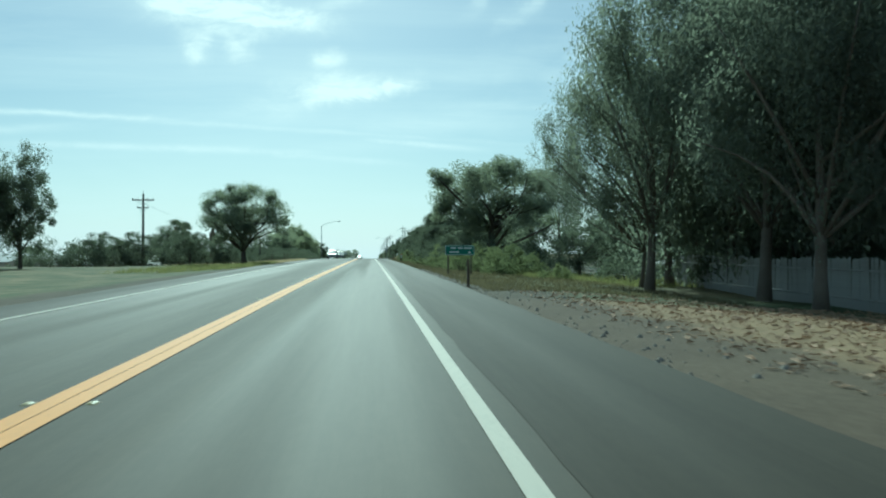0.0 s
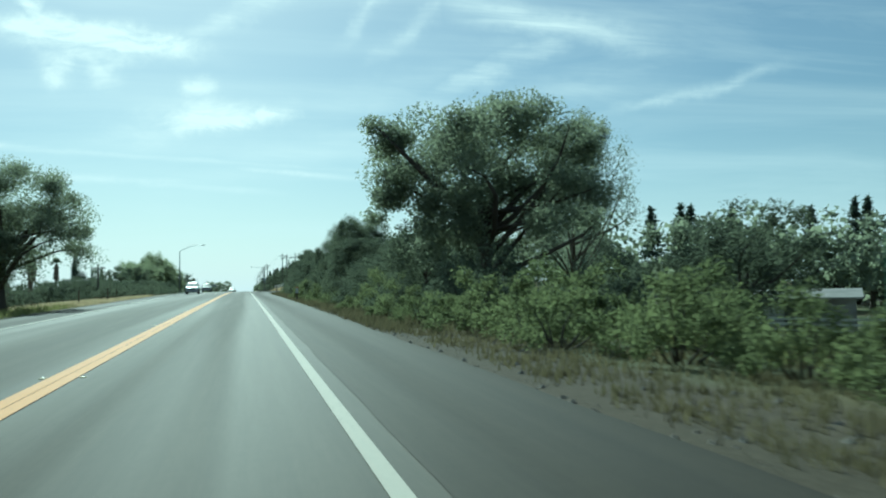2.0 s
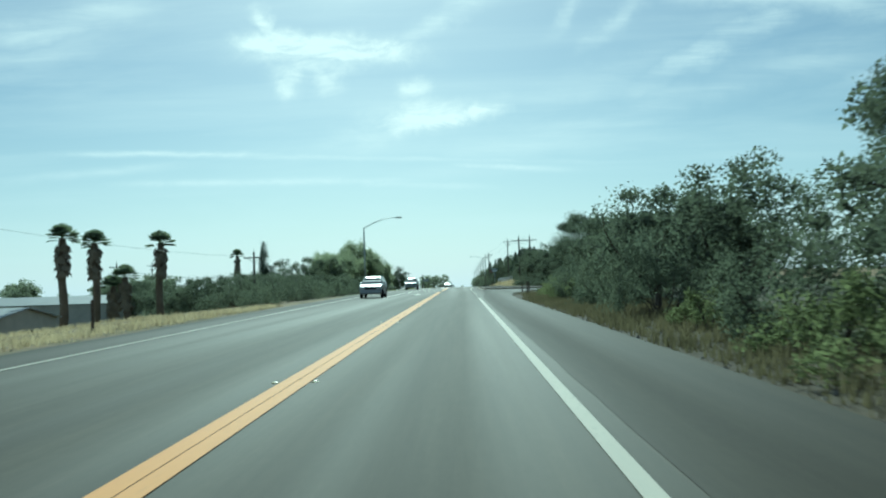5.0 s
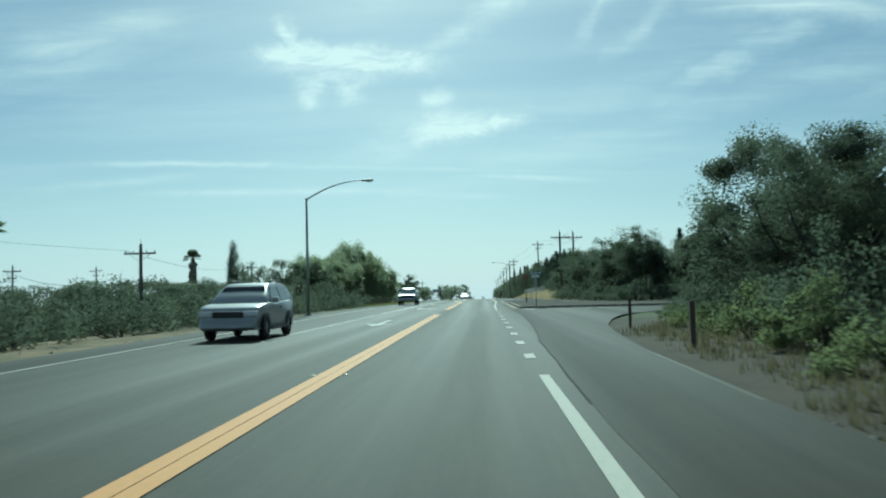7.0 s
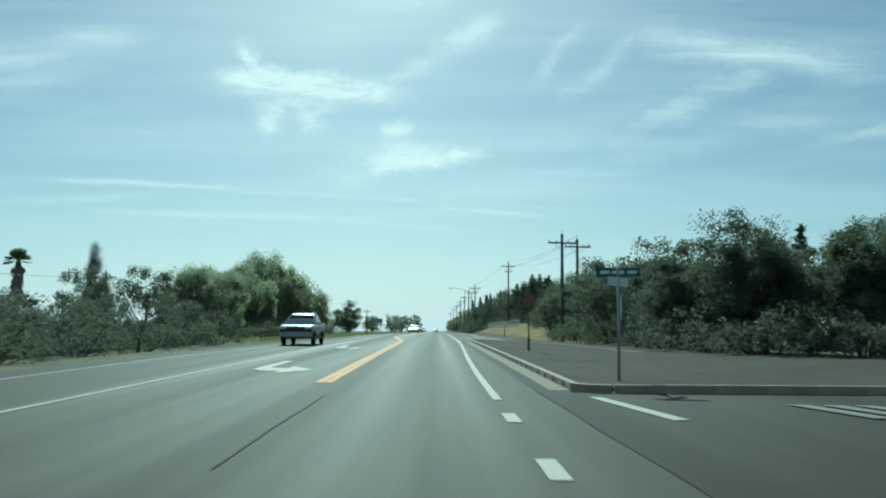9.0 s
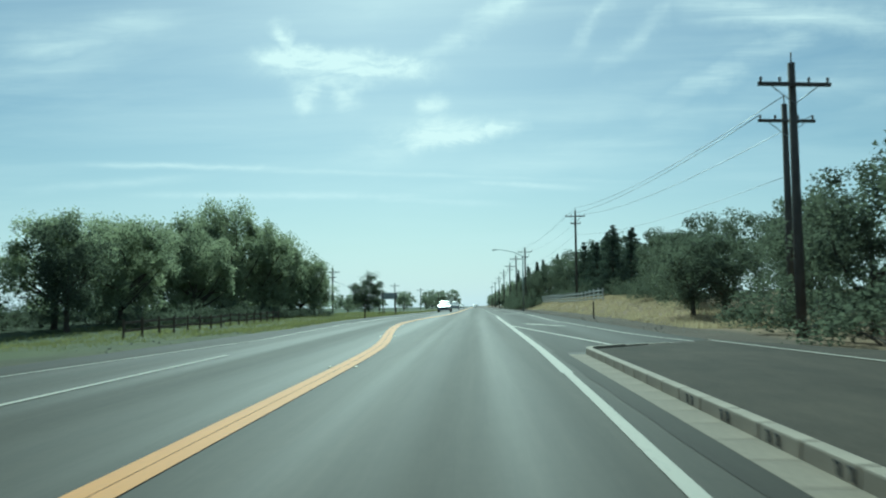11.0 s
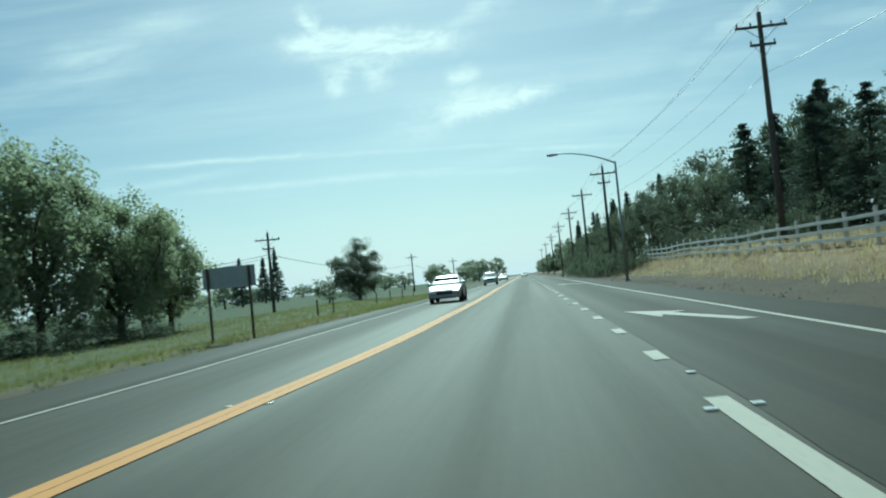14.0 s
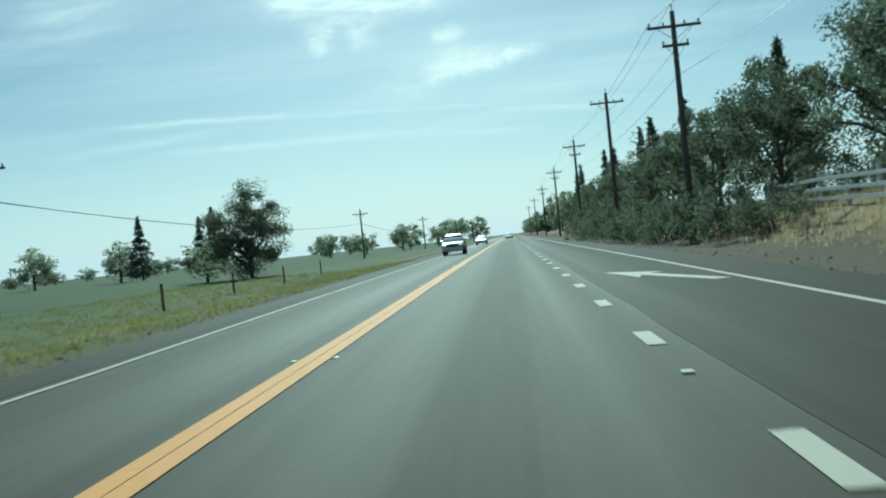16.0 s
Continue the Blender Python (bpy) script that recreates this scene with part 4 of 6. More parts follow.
for x, y, h, r in ((9.6, 66, 2.6, 1.8), (11.6, 70, 3.4, 2.3), (9.2, 73, 2.4, 1.7), (9.0, 84, 2.8, 1.7), (10.5, 88, 3.4, 2.2), (8.8, 92, 3.0, 1.7), (8.6, 104, 3.0, 1.8),
                   (8.5, 115, 3.0, 1.7), (8.4, 125, 3.0, 1.7), (8.6, 134, 3.0, 1.7), (9.0, 144, 2.8, 1.8), (9.8, 152, 2.8, 1.8), (10.6, 159, 3.2, 2.0), (11.5, 168, 3.2, 2.0),
                   (12.5, 61, 2.6, 1.9), (11.4, 174, 2.2, 1.4), (15, 66, 3, 2.2), (19, 76, 3.4, 2.6)):
    plant("shrub", x, y, h, r, "roadside thicket")
for x, y, h, r in ((9.6, 51.5, 1.7, 1.3), (11.2, 54, 2.0, 1.5), (9.0, 57, 1.8, 1.4), (10.8, 59.5, 2.2, 1.6), (9.2, 62.5, 1.9, 1.4), (8.4, 70, 1.5, 1.1), (9.4, 79, 1.9, 1.3),
                   (9.8, 82, 2.3, 1.6), (8.4, 96, 1.3, 1.0), (8.6, 107, 2.0, 1.5), (8.2, 119, 1.2, 0.9), (9.8, 46.5, 1.3, 1.0),
                   (12.5, 45, 1.1, 1.0), (8.6, 88, 1.2, 0.9), (8.4, 54, 1.3, 1.1), (8.0, 59, 1.2, 1.0), (7.8, 64, 1.1, 0.9), (12.8, 56, 2.2, 1.7), (12.4, 62, 2.4, 1.8), (8.0, 101, 1.0, 0.9), (10.2, 49, 1.5, 1.2)):
    plant("weed", x, y, h, r, "weeds by the road")
for x, y, h, r in ((7.4, 97, 1.4, 1.2), (7.6, 104.5, 1.9, 1.5), (7.3, 108, 1.3, 1.2), (8.0, 112, 1.6, 1.3), (7.2, 93, 0.9, 0.9), (7.4, 76, 0.9, 0.9), (7.6, 86, 1.0, 1.0), (10.2, 101, 2.6, 1.7), (7.5, 68, 0.9, 1.0)):
    plant("weed", x, y, h, r, "weeds by the road")
for x, y, h, r in ((11.5, 97, 3.4, 2.2), (13, 92, 3.6, 2.4), (14, 98, 4.0, 2.6), (12.5, 108, 3.8, 2.4), (17, 95, 4.4, 3.0), (21, 98, 5.0, 3.2)):
    plant("shrub", x, y, h, r, "roadside thicket")
for x, y, h, r in ((9.5, 120.5, 4.7, 2.4), (9.3, 129, 5.1, 2.5), (9.8, 139, 4.7, 2.5), (11, 147, 5.0, 2.7)):
    plant("tree", x, y, h, r, "roadside thicket")
for x, y, h, r in ((10.5, 103.3, 6.6, 2.5), (11.9, 105.5, 6.7, 3.0), (10.6, 110.5, 6.2, 2.6), (12.4, 164.5, 6.3, 2.9), (12.9, 171.3, 7.2, 3.5), (12.4, 93, 4.6, 2.6), (10.2, 97.5, 4.8, 2.4)):
    plant("near", x, y, h, r, "roadside thicket")
# wooded rise behind the field on the right
rise = random.Random(11)
for i in range(34):
    t = i / 33
    x, y = 46 + 75 * t + rise.uniform(-5, 5), 150 - 70 * t + rise.uniform(-9, 9)
    if i % 3:
        plant("fir", x, y, rise.uniform(11, 13), rise.uniform(3.0, 4.0), "wooded rise")
    else:
        plant("far", x, y, rise.uniform(7, 10), rise.uniform(4, 5.5), "wooded rise")
for i in range(16):
    plant("far", 36 + 5.5 * i + rise.uniform(-2, 2), 128 - 4.2 * i + rise.uniform(-5, 5), rise.uniform(10.0, 12.0), rise.uniform(4.8, 5.8), "wooded rise")
# beyond the junction on the right
for x, y, h, r in ((18.5, 226, 7.4, 3.6), (24.5, 224, 7.6, 3.8)):
    plant("thick", x, y, h, r, "trees behind the junction", "dense rounded dark green tree behind the junction")
for x, y, h, r in ((14.6, 243, 7.0, 3.3), (17.5, 236, 7.8, 3.4), (30.5, 221, 7.0, 4.0), (37, 219, 7.0, 4.0), (44, 217, 7.4, 4.2),
                   (52, 214, 7.4, 4.4), (21, 254, 7.8, 4.2), (16.8, 256, 6.8, 3.3), (19, 267, 5.2, 3.2), (27, 238, 7.6, 4.2), (34, 236, 8, 4.4), (17, 275, 5.2, 3.2), (24, 282, 7.0, 4.0), (15.0, 274, 5.0, 2.7), (17.4, 284, 5.6, 3.0), (18.6, 292, 5.8, 3.0), (20.4, 300, 6.2, 3.0)):
    plant("tree", x, y, h, r, "trees behind the junction")
for x, y, h, r in ((17, 231, 6.0, 3.0), (19.5, 226, 6.4, 3.2), (23.5, 223, 6.6, 3.2), (28, 221, 6.2, 3.2), (33, 218, 6.0, 3.2)):
    plant("thick", x, y, h, r, "trees behind the junction", "dense rounded dark green tree behind the junction")
for x, y in ((14.8, 236), (15.4, 230), (15.2, 224), (16.6, 219), (20.5, 218), (25, 217), (29.5, 215), (34.5, 213.5), (40, 212), (46, 210), (13.8, 248), (14.8, 256), (15.8, 263), (18, 246), (20, 240)):
    plant("hedge", x, y, 2.6, 2.6, "trees behind the junction")
for x, y in ((20.5, 245), (23, 233), (28, 229), (24, 241), (33, 227), (38, 226), (18.5, 251), (22, 259), (44, 224)):
    plant("hedge", x, y, 5.0, 3.4, "trees behind the junction")
plant("backgum", 46, 241, 14, 4.2, "trees behind the junction", "tall dark leafy tree behind the junction")
for x, y, h, r in ((9.3, 157.5, 1.7, 1.4), (9.4, 162, 1.6, 1.4), (8.3, 152.5, 1.3, 1.2), (9.6, 168.5, 1.0, 1.1), (11.0, 175.5, 0.8, 0.9), (8.2, 146, 1.4, 1.3), (10.2, 173.5, 0.7, 0.8)):
    plant("weed", x, y, h, r, "weeds by the road", "olive green bushy weeds on the dirt corner")
for x, y, h, r in ((11.2, 178, 0.9, 1.0), (12.6, 181, 1.1, 1.2), (10.6, 172.5, 0.7, 0.9), (12.2, 176, 1.0, 1.2), (14.5, 182, 1.3, 1.4)):
    plant("shrub", x, y, h, r, "roadside thicket")
for x, y, h in ((26.5, 243, 8.2), (29.4, 244, 8.8), (32.8, 242, 8.6)):
    plant("fir", x, y, h, 2.2, "trees behind the junction")
# bank on the right, last stretch
for x, y, h, r in ((20.5, 306, 6.4, 2.8), (23.5, 312, 7.0, 3.2), (26.5, 304, 8.4, 3.8), (30, 296, 9.2, 4.2), (22, 296, 7.4, 3.2), (28, 288, 8.6, 4.0), (33, 307, 7, 3.8),
                   (18.8, 359, 8.6, 3.4), (17.4, 367, 8.0, 3.2), (23.5, 339, 8.2, 3.6), (23.5, 349, 10.4, 3.8),
                   (22.5, 359, 10.4, 3.8), (22, 315, 7.8, 2.7), (23.2, 320, 7.6, 3.0), (15.6, 375, 7.2, 2.9), (14.8, 384, 7.0, 2.9), (14.4, 393, 6.8, 2.9), (14.4, 403, 6.8, 3.0), (14.2, 414, 6.8, 3.0),
                   (19, 384, 9, 3.6), (19, 400, 9, 3.8), (14.2, 426, 6.8, 3.0), (14, 440, 6.8, 3.2), (14, 456, 6.8, 3.4), (21, 372, 9.5, 3.6)):
    plant("tree", x, y, h, r, "trees on the bank")
for x, y, h in ((18.7, 324.5, 8.4), (20.6, 341, 9.0), (19.6, 332, 7.0), (18.6, 336.5, 7.4), (19.2, 345, 8.0), (18.6, 350, 8.3), (22.6, 346, 9.8), (22.8, 334, 8.8), (21.2, 327, 8.0)):
    plant("cedar", x, y, h, 2.9, "trees on the bank")
for x, y, h in ((17.6, 380, 8.4), (16.4, 398, 8.6), (16, 410, 9), (17, 422, 9.5), (16, 436, 9), (16.5, 450, 10), (15, 470, 10), (16, 490, 10), (33, 360, 6), (36, 366, 6.5)):
    plant("fir", x, y, h, 2.0, "trees on the bank")
for x, y, h, r in ((12.6, 366.5, 2.6, 1.6), (11.9, 370, 3.4, 1.8), (11.3, 374, 3.8, 1.9), (11.1, 378.5, 3.8, 1.9), (11.0, 383, 3.9, 2.0), (10.9, 388, 3.8, 2.0), (10.8, 393, 3.9, 2.0), (10.7, 398.5, 3.9, 2.0), (10.7, 405, 3.9, 2.2), (10.7, 412, 3.9, 2.2), (10.8, 420, 3.9, 2.4),
                   (17.2, 333, 2.4, 2.0), (17.0, 338, 2.6, 2.0), (16.8, 344, 2.6, 2.0), (16.8, 350, 2.6, 2.0), (16.6, 356, 2.6, 2.0), (16.4, 362, 2.6, 2.0), (15.8, 368, 2.6, 1.8), (18.6, 318, 2.4, 2.2), (19, 312, 2.6, 2.4), (16.8, 303, 1.9, 1.6), (17.5, 297, 2.2, 1.8), (15.5, 290, 1.7, 1.4), (18, 310, 1.8, 1.6), (17, 284, 1.8, 1.5), (12.2, 428, 3.2, 2.4), (12.2, 440, 3.2, 2.6)):
    plant("hedge", x, y, h, r, "trees on the bank")
for i in range(34):
    plant("far" if i % 4 else "fir", 15 + rise.uniform(-1.5, 4), 480 + 13 * i, rise.uniform(6, 9), rise.uniform(3, 4.5), "far trees along the road")
# left-hand side
plant("oak", -10.6, 90, 8.7, 5.2, label="spreading oak beside the opposite lane")
for kind, x, y, h, r in (("tree", -24.5, 100, 4.6, 2.6), ("tree", -31, 112, 5.4, 3.2), ("tree", -18.5, 103, 4.6, 2.4), ("tree", -24, 112, 5.6, 3), ("thick", -33, 76, 13.0, 4.2), ("thick", -28.5, 78, 11.0, 3.3), ("tree", -28, 99, 4.6, 2.6), ("tree", -21.5, 106, 6.2, 3.0), ("tree", -33, 108, 5, 3),
                         ("tree", -17.5, 96, 4.4, 2.2), ("tree", -14.5, 100, 3.8, 2.0)):
    plant(kind, x, y, h, r, "trees by the left fields")
for x, y, top in ((-39.2, 185.8, 7.6), (-38.7, 192.7, 7.4), (-38, 199.4, 3.6), (-34.1, 200.1, 7.6), (-46, 280, 9.0), (-42, 205, 2.6)):
    h = top + grade(y) - terrain(x, y)
    bole, dead, live = fan_palm("palm", int(-x + y), h - 0.6)
    ob = thing("palm_tree", x, y, terrain(x, y), "shaggy fan palm with hanging dead fronds" if h > 5 else "small shaggy fan palm", "tree", "fan palms", turn=plants.uniform(0, 360))
    ob.matrix_basis = ob.matrix_basis @ Matrix.Diagonal((1.08, 1.08, 1.0, 1) if y < 250 else (0.95, 0.95, 1, 1))
    part("trunk", bole, ob)
    part("skirt", dead, ob, "brown skirt of dead fronds")
    part("frond_crown", live, ob)
plant("cypress", -44.6, 298, 12.8, 1.15, label="slim leaning dark cypress above the hedge")
plant("cypress", -42.8, 297, 7.0, 1.6)
for x, y, h, r in ((-10.5, 152, 1.7, 1.3), (-13, 168, 2.6, 2.2), (-12.4, 175, 2.7, 2.2), (-13, 182, 2.9, 2.3), (-13.6, 189, 2.7, 2.2), (-13, 197, 2.9, 2.3), (-13.5, 205, 2.9, 2.4),
                   (-13.8, 213, 2.7, 2.3), (-14, 221, 2.9, 2.4), (-14, 229, 3.0, 2.5), (-14, 238, 3.0, 2.5), (-14.5, 247, 3.0, 2.5), (-17, 172, 3.2, 2.6), (-18, 184, 3.2, 2.8),
                   (-18.5, 196, 3.4, 2.8), (-19, 209, 3.4, 2.8), (-19, 222, 3.4, 2.8), (-19, 236, 3.4, 2.8), (-19, 250, 3.2, 2.8), (-24, 190, 3.4, 3), (-25, 206, 3.4, 3), (-25, 225, 3.6, 3)):
    plant("hedge", x, y, h, r, "hedge beside the opposite lane")
for x, y, h, r in ((-33, 268, 8.8, 3.6), (-29, 274, 9.0, 3.6), (-25, 281, 8.6, 3.4), (-38, 262, 7.0, 3.4), (-44, 258, 5, 3.2), (-50, 254, 5.4, 3.4), (-30, 246, 4.4, 2.8), (-36, 240, 4.2, 2.8)):
    plant("tree", x, y, h, r, "trees by the left fields")
for x, y, h, r in ((-27.5, 284, 8.5, 3.4), (-25.5, 291, 8.6, 3.4), (-27.5, 299, 9.4, 3.6), (-24.5, 306, 9.6, 3.4), (-27, 312, 11.8, 3.7), (-25.5, 318, 13.4, 3.9), (-23, 325, 11.6, 3.6), (-22.4, 332, 10.8, 3.6),
                   (-21.0, 338, 9.4, 3.3), (-20.2, 343, 7.8, 2.9), (-29.5, 327, 12, 3.8), (-31, 303, 10, 3.6), (-29, 335, 9, 3.4)):
    plant("orchard", x, y, h * 1.05, r * 1.22, "row of trees by the field")
for x, y, h in ((-13, 99, 2.6), (-16, 98, 3.2), (-19.5, 99, 3.4), (-22.5, 98, 3.2), (-26, 97, 3.4), (-29.5, 96, 3.4), (-33, 97, 3.6), (-36, 100, 3.6), (-20, 108, 4.0), (-27, 107, 4.2)):
    plant("hedge", x, y, h, 2.5, "trees by the left fields")
for x, y, top in ((-20, 203, 2.2), (-24, 207, 2.8), (-28.5, 206, 2.6), (-33, 210, 3.0), (-37, 214, 2.6), (-27, 216, 3.2), (-32, 223, 3.4), (-23, 217, 2.6), (-38, 228, 3.2), (-28, 232, 3.0),
                  (-22, 230, 2.6), (-24, 246, 3.0), (-30, 244, 3.4), (-20, 258, 3.0), (-36, 246, 3.2), (-44, 226, 3.0), (-50, 232, 3.2), (-56, 240, 3.4)):
    plant("tree", x, y, top + 0.6 + grade(y) - terrain(x, y), 3.6, "trees by the left fields")
for x, y in ((-31, 284), (-33, 292), (-32, 300), (-34, 308), (-33, 316), (-33, 324), (-34, 332), (-31, 340), (-28, 345), (-39, 296), (-40, 310), (-40, 324)):
    plant("hedge", x, y, 2.3, 3.4, "undergrowth behind the field trees")
for x, y, h in ((-21, 286, 1.9), (-20.5, 292, 2.2), (-21.5, 299, 2.0), (-20.5, 306, 2.3), (-21.5, 312, 2.0), (-20.8, 319, 2.2), (-19.6, 326, 1.9), (-19.0, 333, 1.8), (-24, 309, 2.6), (-23, 322, 2.4), (-24.5, 296, 2.6)):
    plant("hedge", x, y, h, 2.9, "undergrowth behind the field trees")
plant("orchard", -29.3, 358.5, 8.6, 3.6, "row of trees by the field")
plant("thick", -21.0, 410, 9.4, 4.7, label="rounded dark tree standing alone in the field", sink=0.7)
for kind, x, y, h, r in (("fir", -61.5, 477, 11, 3.2), ("far", -66, 478, 7.5, 4), ("fir", -78, 560, 17, 4), ("fir", -84, 566, 15, 4), ("far", -26, 412, 4.0, 2.6), ("far", -95, 500, 9, 5),
                         ("far", -46, 560, 7, 4), ("far", -36, 560, 6, 3.6), ("far", -26, 560, 7.5, 4), ("far", -30, 610, 9, 5), ("far", -19, 590, 7, 4), ("far", -16, 640, 10, 6),
                         ("far", -22, 700, 11, 7), ("far", -12, 720, 12, 7), ("far", -56, 640, 8, 5), ("far", -70, 660, 9, 5)):
    plant(kind, x, y, h, r, "far trees beyond the field")
for i in range(46):
    plant("far", -90 - 14 * i + rise.uniform(-6, 6), 760 + rise.uniform(-60, 60) + 3 * i, rise.uniform(6, 10), rise.uniform(6, 9), "far tree line")
for i in range(18):
    plant("far", -60 - 6 * i, 330 + 11 * (i % 5) + rise.uniform(-5, 5) - 60 * (i < 6), rise.uniform(4.5, 6.5), rise.uniform(3.5, 5), "far tree line")


def tufts(name, label, spots, mat, height, seed, blades=9):
    """Grass as one sheet of many blades."""
    rng = np.random.default_rng(seed)
    v, f = [], []
    for x, y in spots:
        z = terrain(x, y)
        for k in range(blades):
            a = rng.random() * 6.283
            px, py = x + rng.normal() * 0.16, y + rng.normal() * 0.16
            h = height * (0.5 + 0.9 * rng.random())
            lean = 0.45 * h * rng.random()
            w = 0.012 + 0.012 * rng.random()
            b = len(v)
            v += [(px - math.sin(a) * w, py + math.cos(a) * w, z - 0.02), (px + math.sin(a) * w, py - math.cos(a) * w, z - 0.02),
                  (px + math.cos(a) * lean, py + math.sin(a) * lean, z + h)]
            f.append((b, b + 1, b + 2))
    tagged(new(name, mesh_of(name, v, f, mat)), label, "grass", kind="stuff")


spots = random.Random(21)
tufts("dry_grass", "straw-coloured dry roadside grass", [(lerp_table(RIGHT_EDGE, y) + 0.7 + spots.random() ** 1.5 * 9, y) for y in (spots.uniform(27, 62) for _ in range(2200))], M["deadgrass"], 0.13, 1)
tufts("dry_grass", "straw-coloured dry grass on the bank", [(lerp_table(RIGHT_EDGE, y) + 2.7 + spots.random() * 6.5, y) for y in (spots.uniform(262, 400) for _ in range(5000))], M["drygrass"], 0.24, 2)
tufts("green_grass", "green weedy verge grass", [(lerp_table(LEFT_EDGE, y) - 1.0 - spots.random() ** 1.6 * 9, y) for y in (spots.uniform(60, 95) for _ in range(1000))], M["grass"], 0.26, 3)
tufts("green_grass", "green and straw verge grass by the field", [(lerp_table(LEFT_EDGE, y) - 4.8 - spots.random() * 14, y) for y in (spots.uniform(255, 400) for _ in range(4000))], M["grass"], 0.15, 4)
tufts("dry_grass", "tan and green verge grass by the field", [(lerp_table(LEFT_EDGE, y) - 0.5 - spots.random() * 4.0, y) for y in (spots.uniform(262, 400) for _ in range(2400))], M["grass"], 0.13, 14)
tufts("dry_grass", "tan grass of the field beside the farm", [(lerp_table(LEFT_EDGE, y) - 1.0 - spots.random() ** 1.6 * 12, y) for y in (spots.uniform(92, 150) for _ in range(1800))], M["drygrass"], 0.2, 9)
tufts("dry_grass", "dull dry grass below the thicket", [(lerp_table(RIGHT_EDGE, y) + 0.35 + spots.random() ** 1.3 * 3.2, y) for y in (spots.uniform(60, 150) for _ in range(3000))], M["deadgrass"], 0.2, 15)
tufts("green_grass", "green grass of the paddock", [(11 + spots.random() * 20, y) for y in (spots.uniform(44, 75) for _ in range(1800))], M["grass"], 0.3, 5)
tufts("dry_grass", "straw-coloured grass at the corner", [(x, y) for x, y in ((spots.uniform(6.6, 16), spots.uniform(120, 180)) for _ in range(2600)) if x > 6.6 + max(0, (y - 165)) * 0.4], M["deadgrass"], 0.2, 6)


def litter(spots, seed):
    """Dead leaves and bark scraps lying on the soil, as one sheet of small curled pieces."""
    rng = np.random.default_rng(seed)
    v, f = [], []
    for x, y in spots:
        z = terrain(x, y)
        a, s = rng.random() * 6.283, 0.03 + 0.09 * rng.random() ** 2
        c, n = math.cos(a) * s, math.sin(a) * s
        t = rng.random() * 0.05
        b = len(v)
        v += [(x - c, y - n, z + 0.01), (x + n * 0.4, y - c * 0.4, z + 0.02 + t), (x + c, y + n, z + 0.015 + t * 0.6), (x - n * 0.4, y + c * 0.4, z + 0.03)]
        f.append((b, b + 1, b + 2, b + 3))
    tagged(new("leaf_litter", mesh_of("leaf_litter", v, f, M["chips"])), "brown dead leaves and bark on bare soil", "litter", kind="stuff")


litter([(7.0 + spots.random() ** 0.8 * 13, spots.uniform(5, 27)) for _ in range(9000)], 8)


def stones(spots, seed):
    """Pebbles and lumps of broken asphalt along the verge, as one sheet of small faceted lumps."""
    rng = np.random.default_rng(seed)
    v, f = [], []
    for x, y in spots:
        s = 0.012 + 0.055 * rng.random() ** 3
        z = max(terrain(x, y), grade(y) - 0.04)
        b = len(v)
        v += [(x + math.cos(a) * s * (0.7 + 0.5 * rng.random()), y + math.sin(a) * s * (0.7 + 0.5 * rng.random()), z - 0.01) for a in (0, 1.26, 2.51, 3.77, 5.03)]
        v.append((x + s * 0.2, y, z + s * (0.4 + 0.5 * rng.random())))
        f += [(b + i, b + (i + 1) % 5, b + 5) for i in range(5)]
    tagged(new("roadside_stones", mesh_of("stones", v, f, M["stone"])), "scattered stones and debris on the verge", "stones", kind="stuff")


stones([(lerp_table(RIGHT_EDGE, y) + 0.1 + spots.random() ** 2 * 2.2, y) for y in (spots.uniform(8, 150) for _ in range(1500))] +
       [(lerp_table(RIGHT_EDGE, y) + 0.1 + spots.random() ** 2 * 3.0, y) for y in (spots.uniform(258, 390) for _ in range(1500))] +
       [(lerp_table(LEFT_EDGE, y) - 0.1 - spots.random() ** 2 * 2.2, y) for y in (spots.uniform(60, 390) for _ in range(1800))] +
       [(5.9 + spots.random() * 0.5, y) for y in (spots.uniform(94, 103) for _ in range(90))], 17)

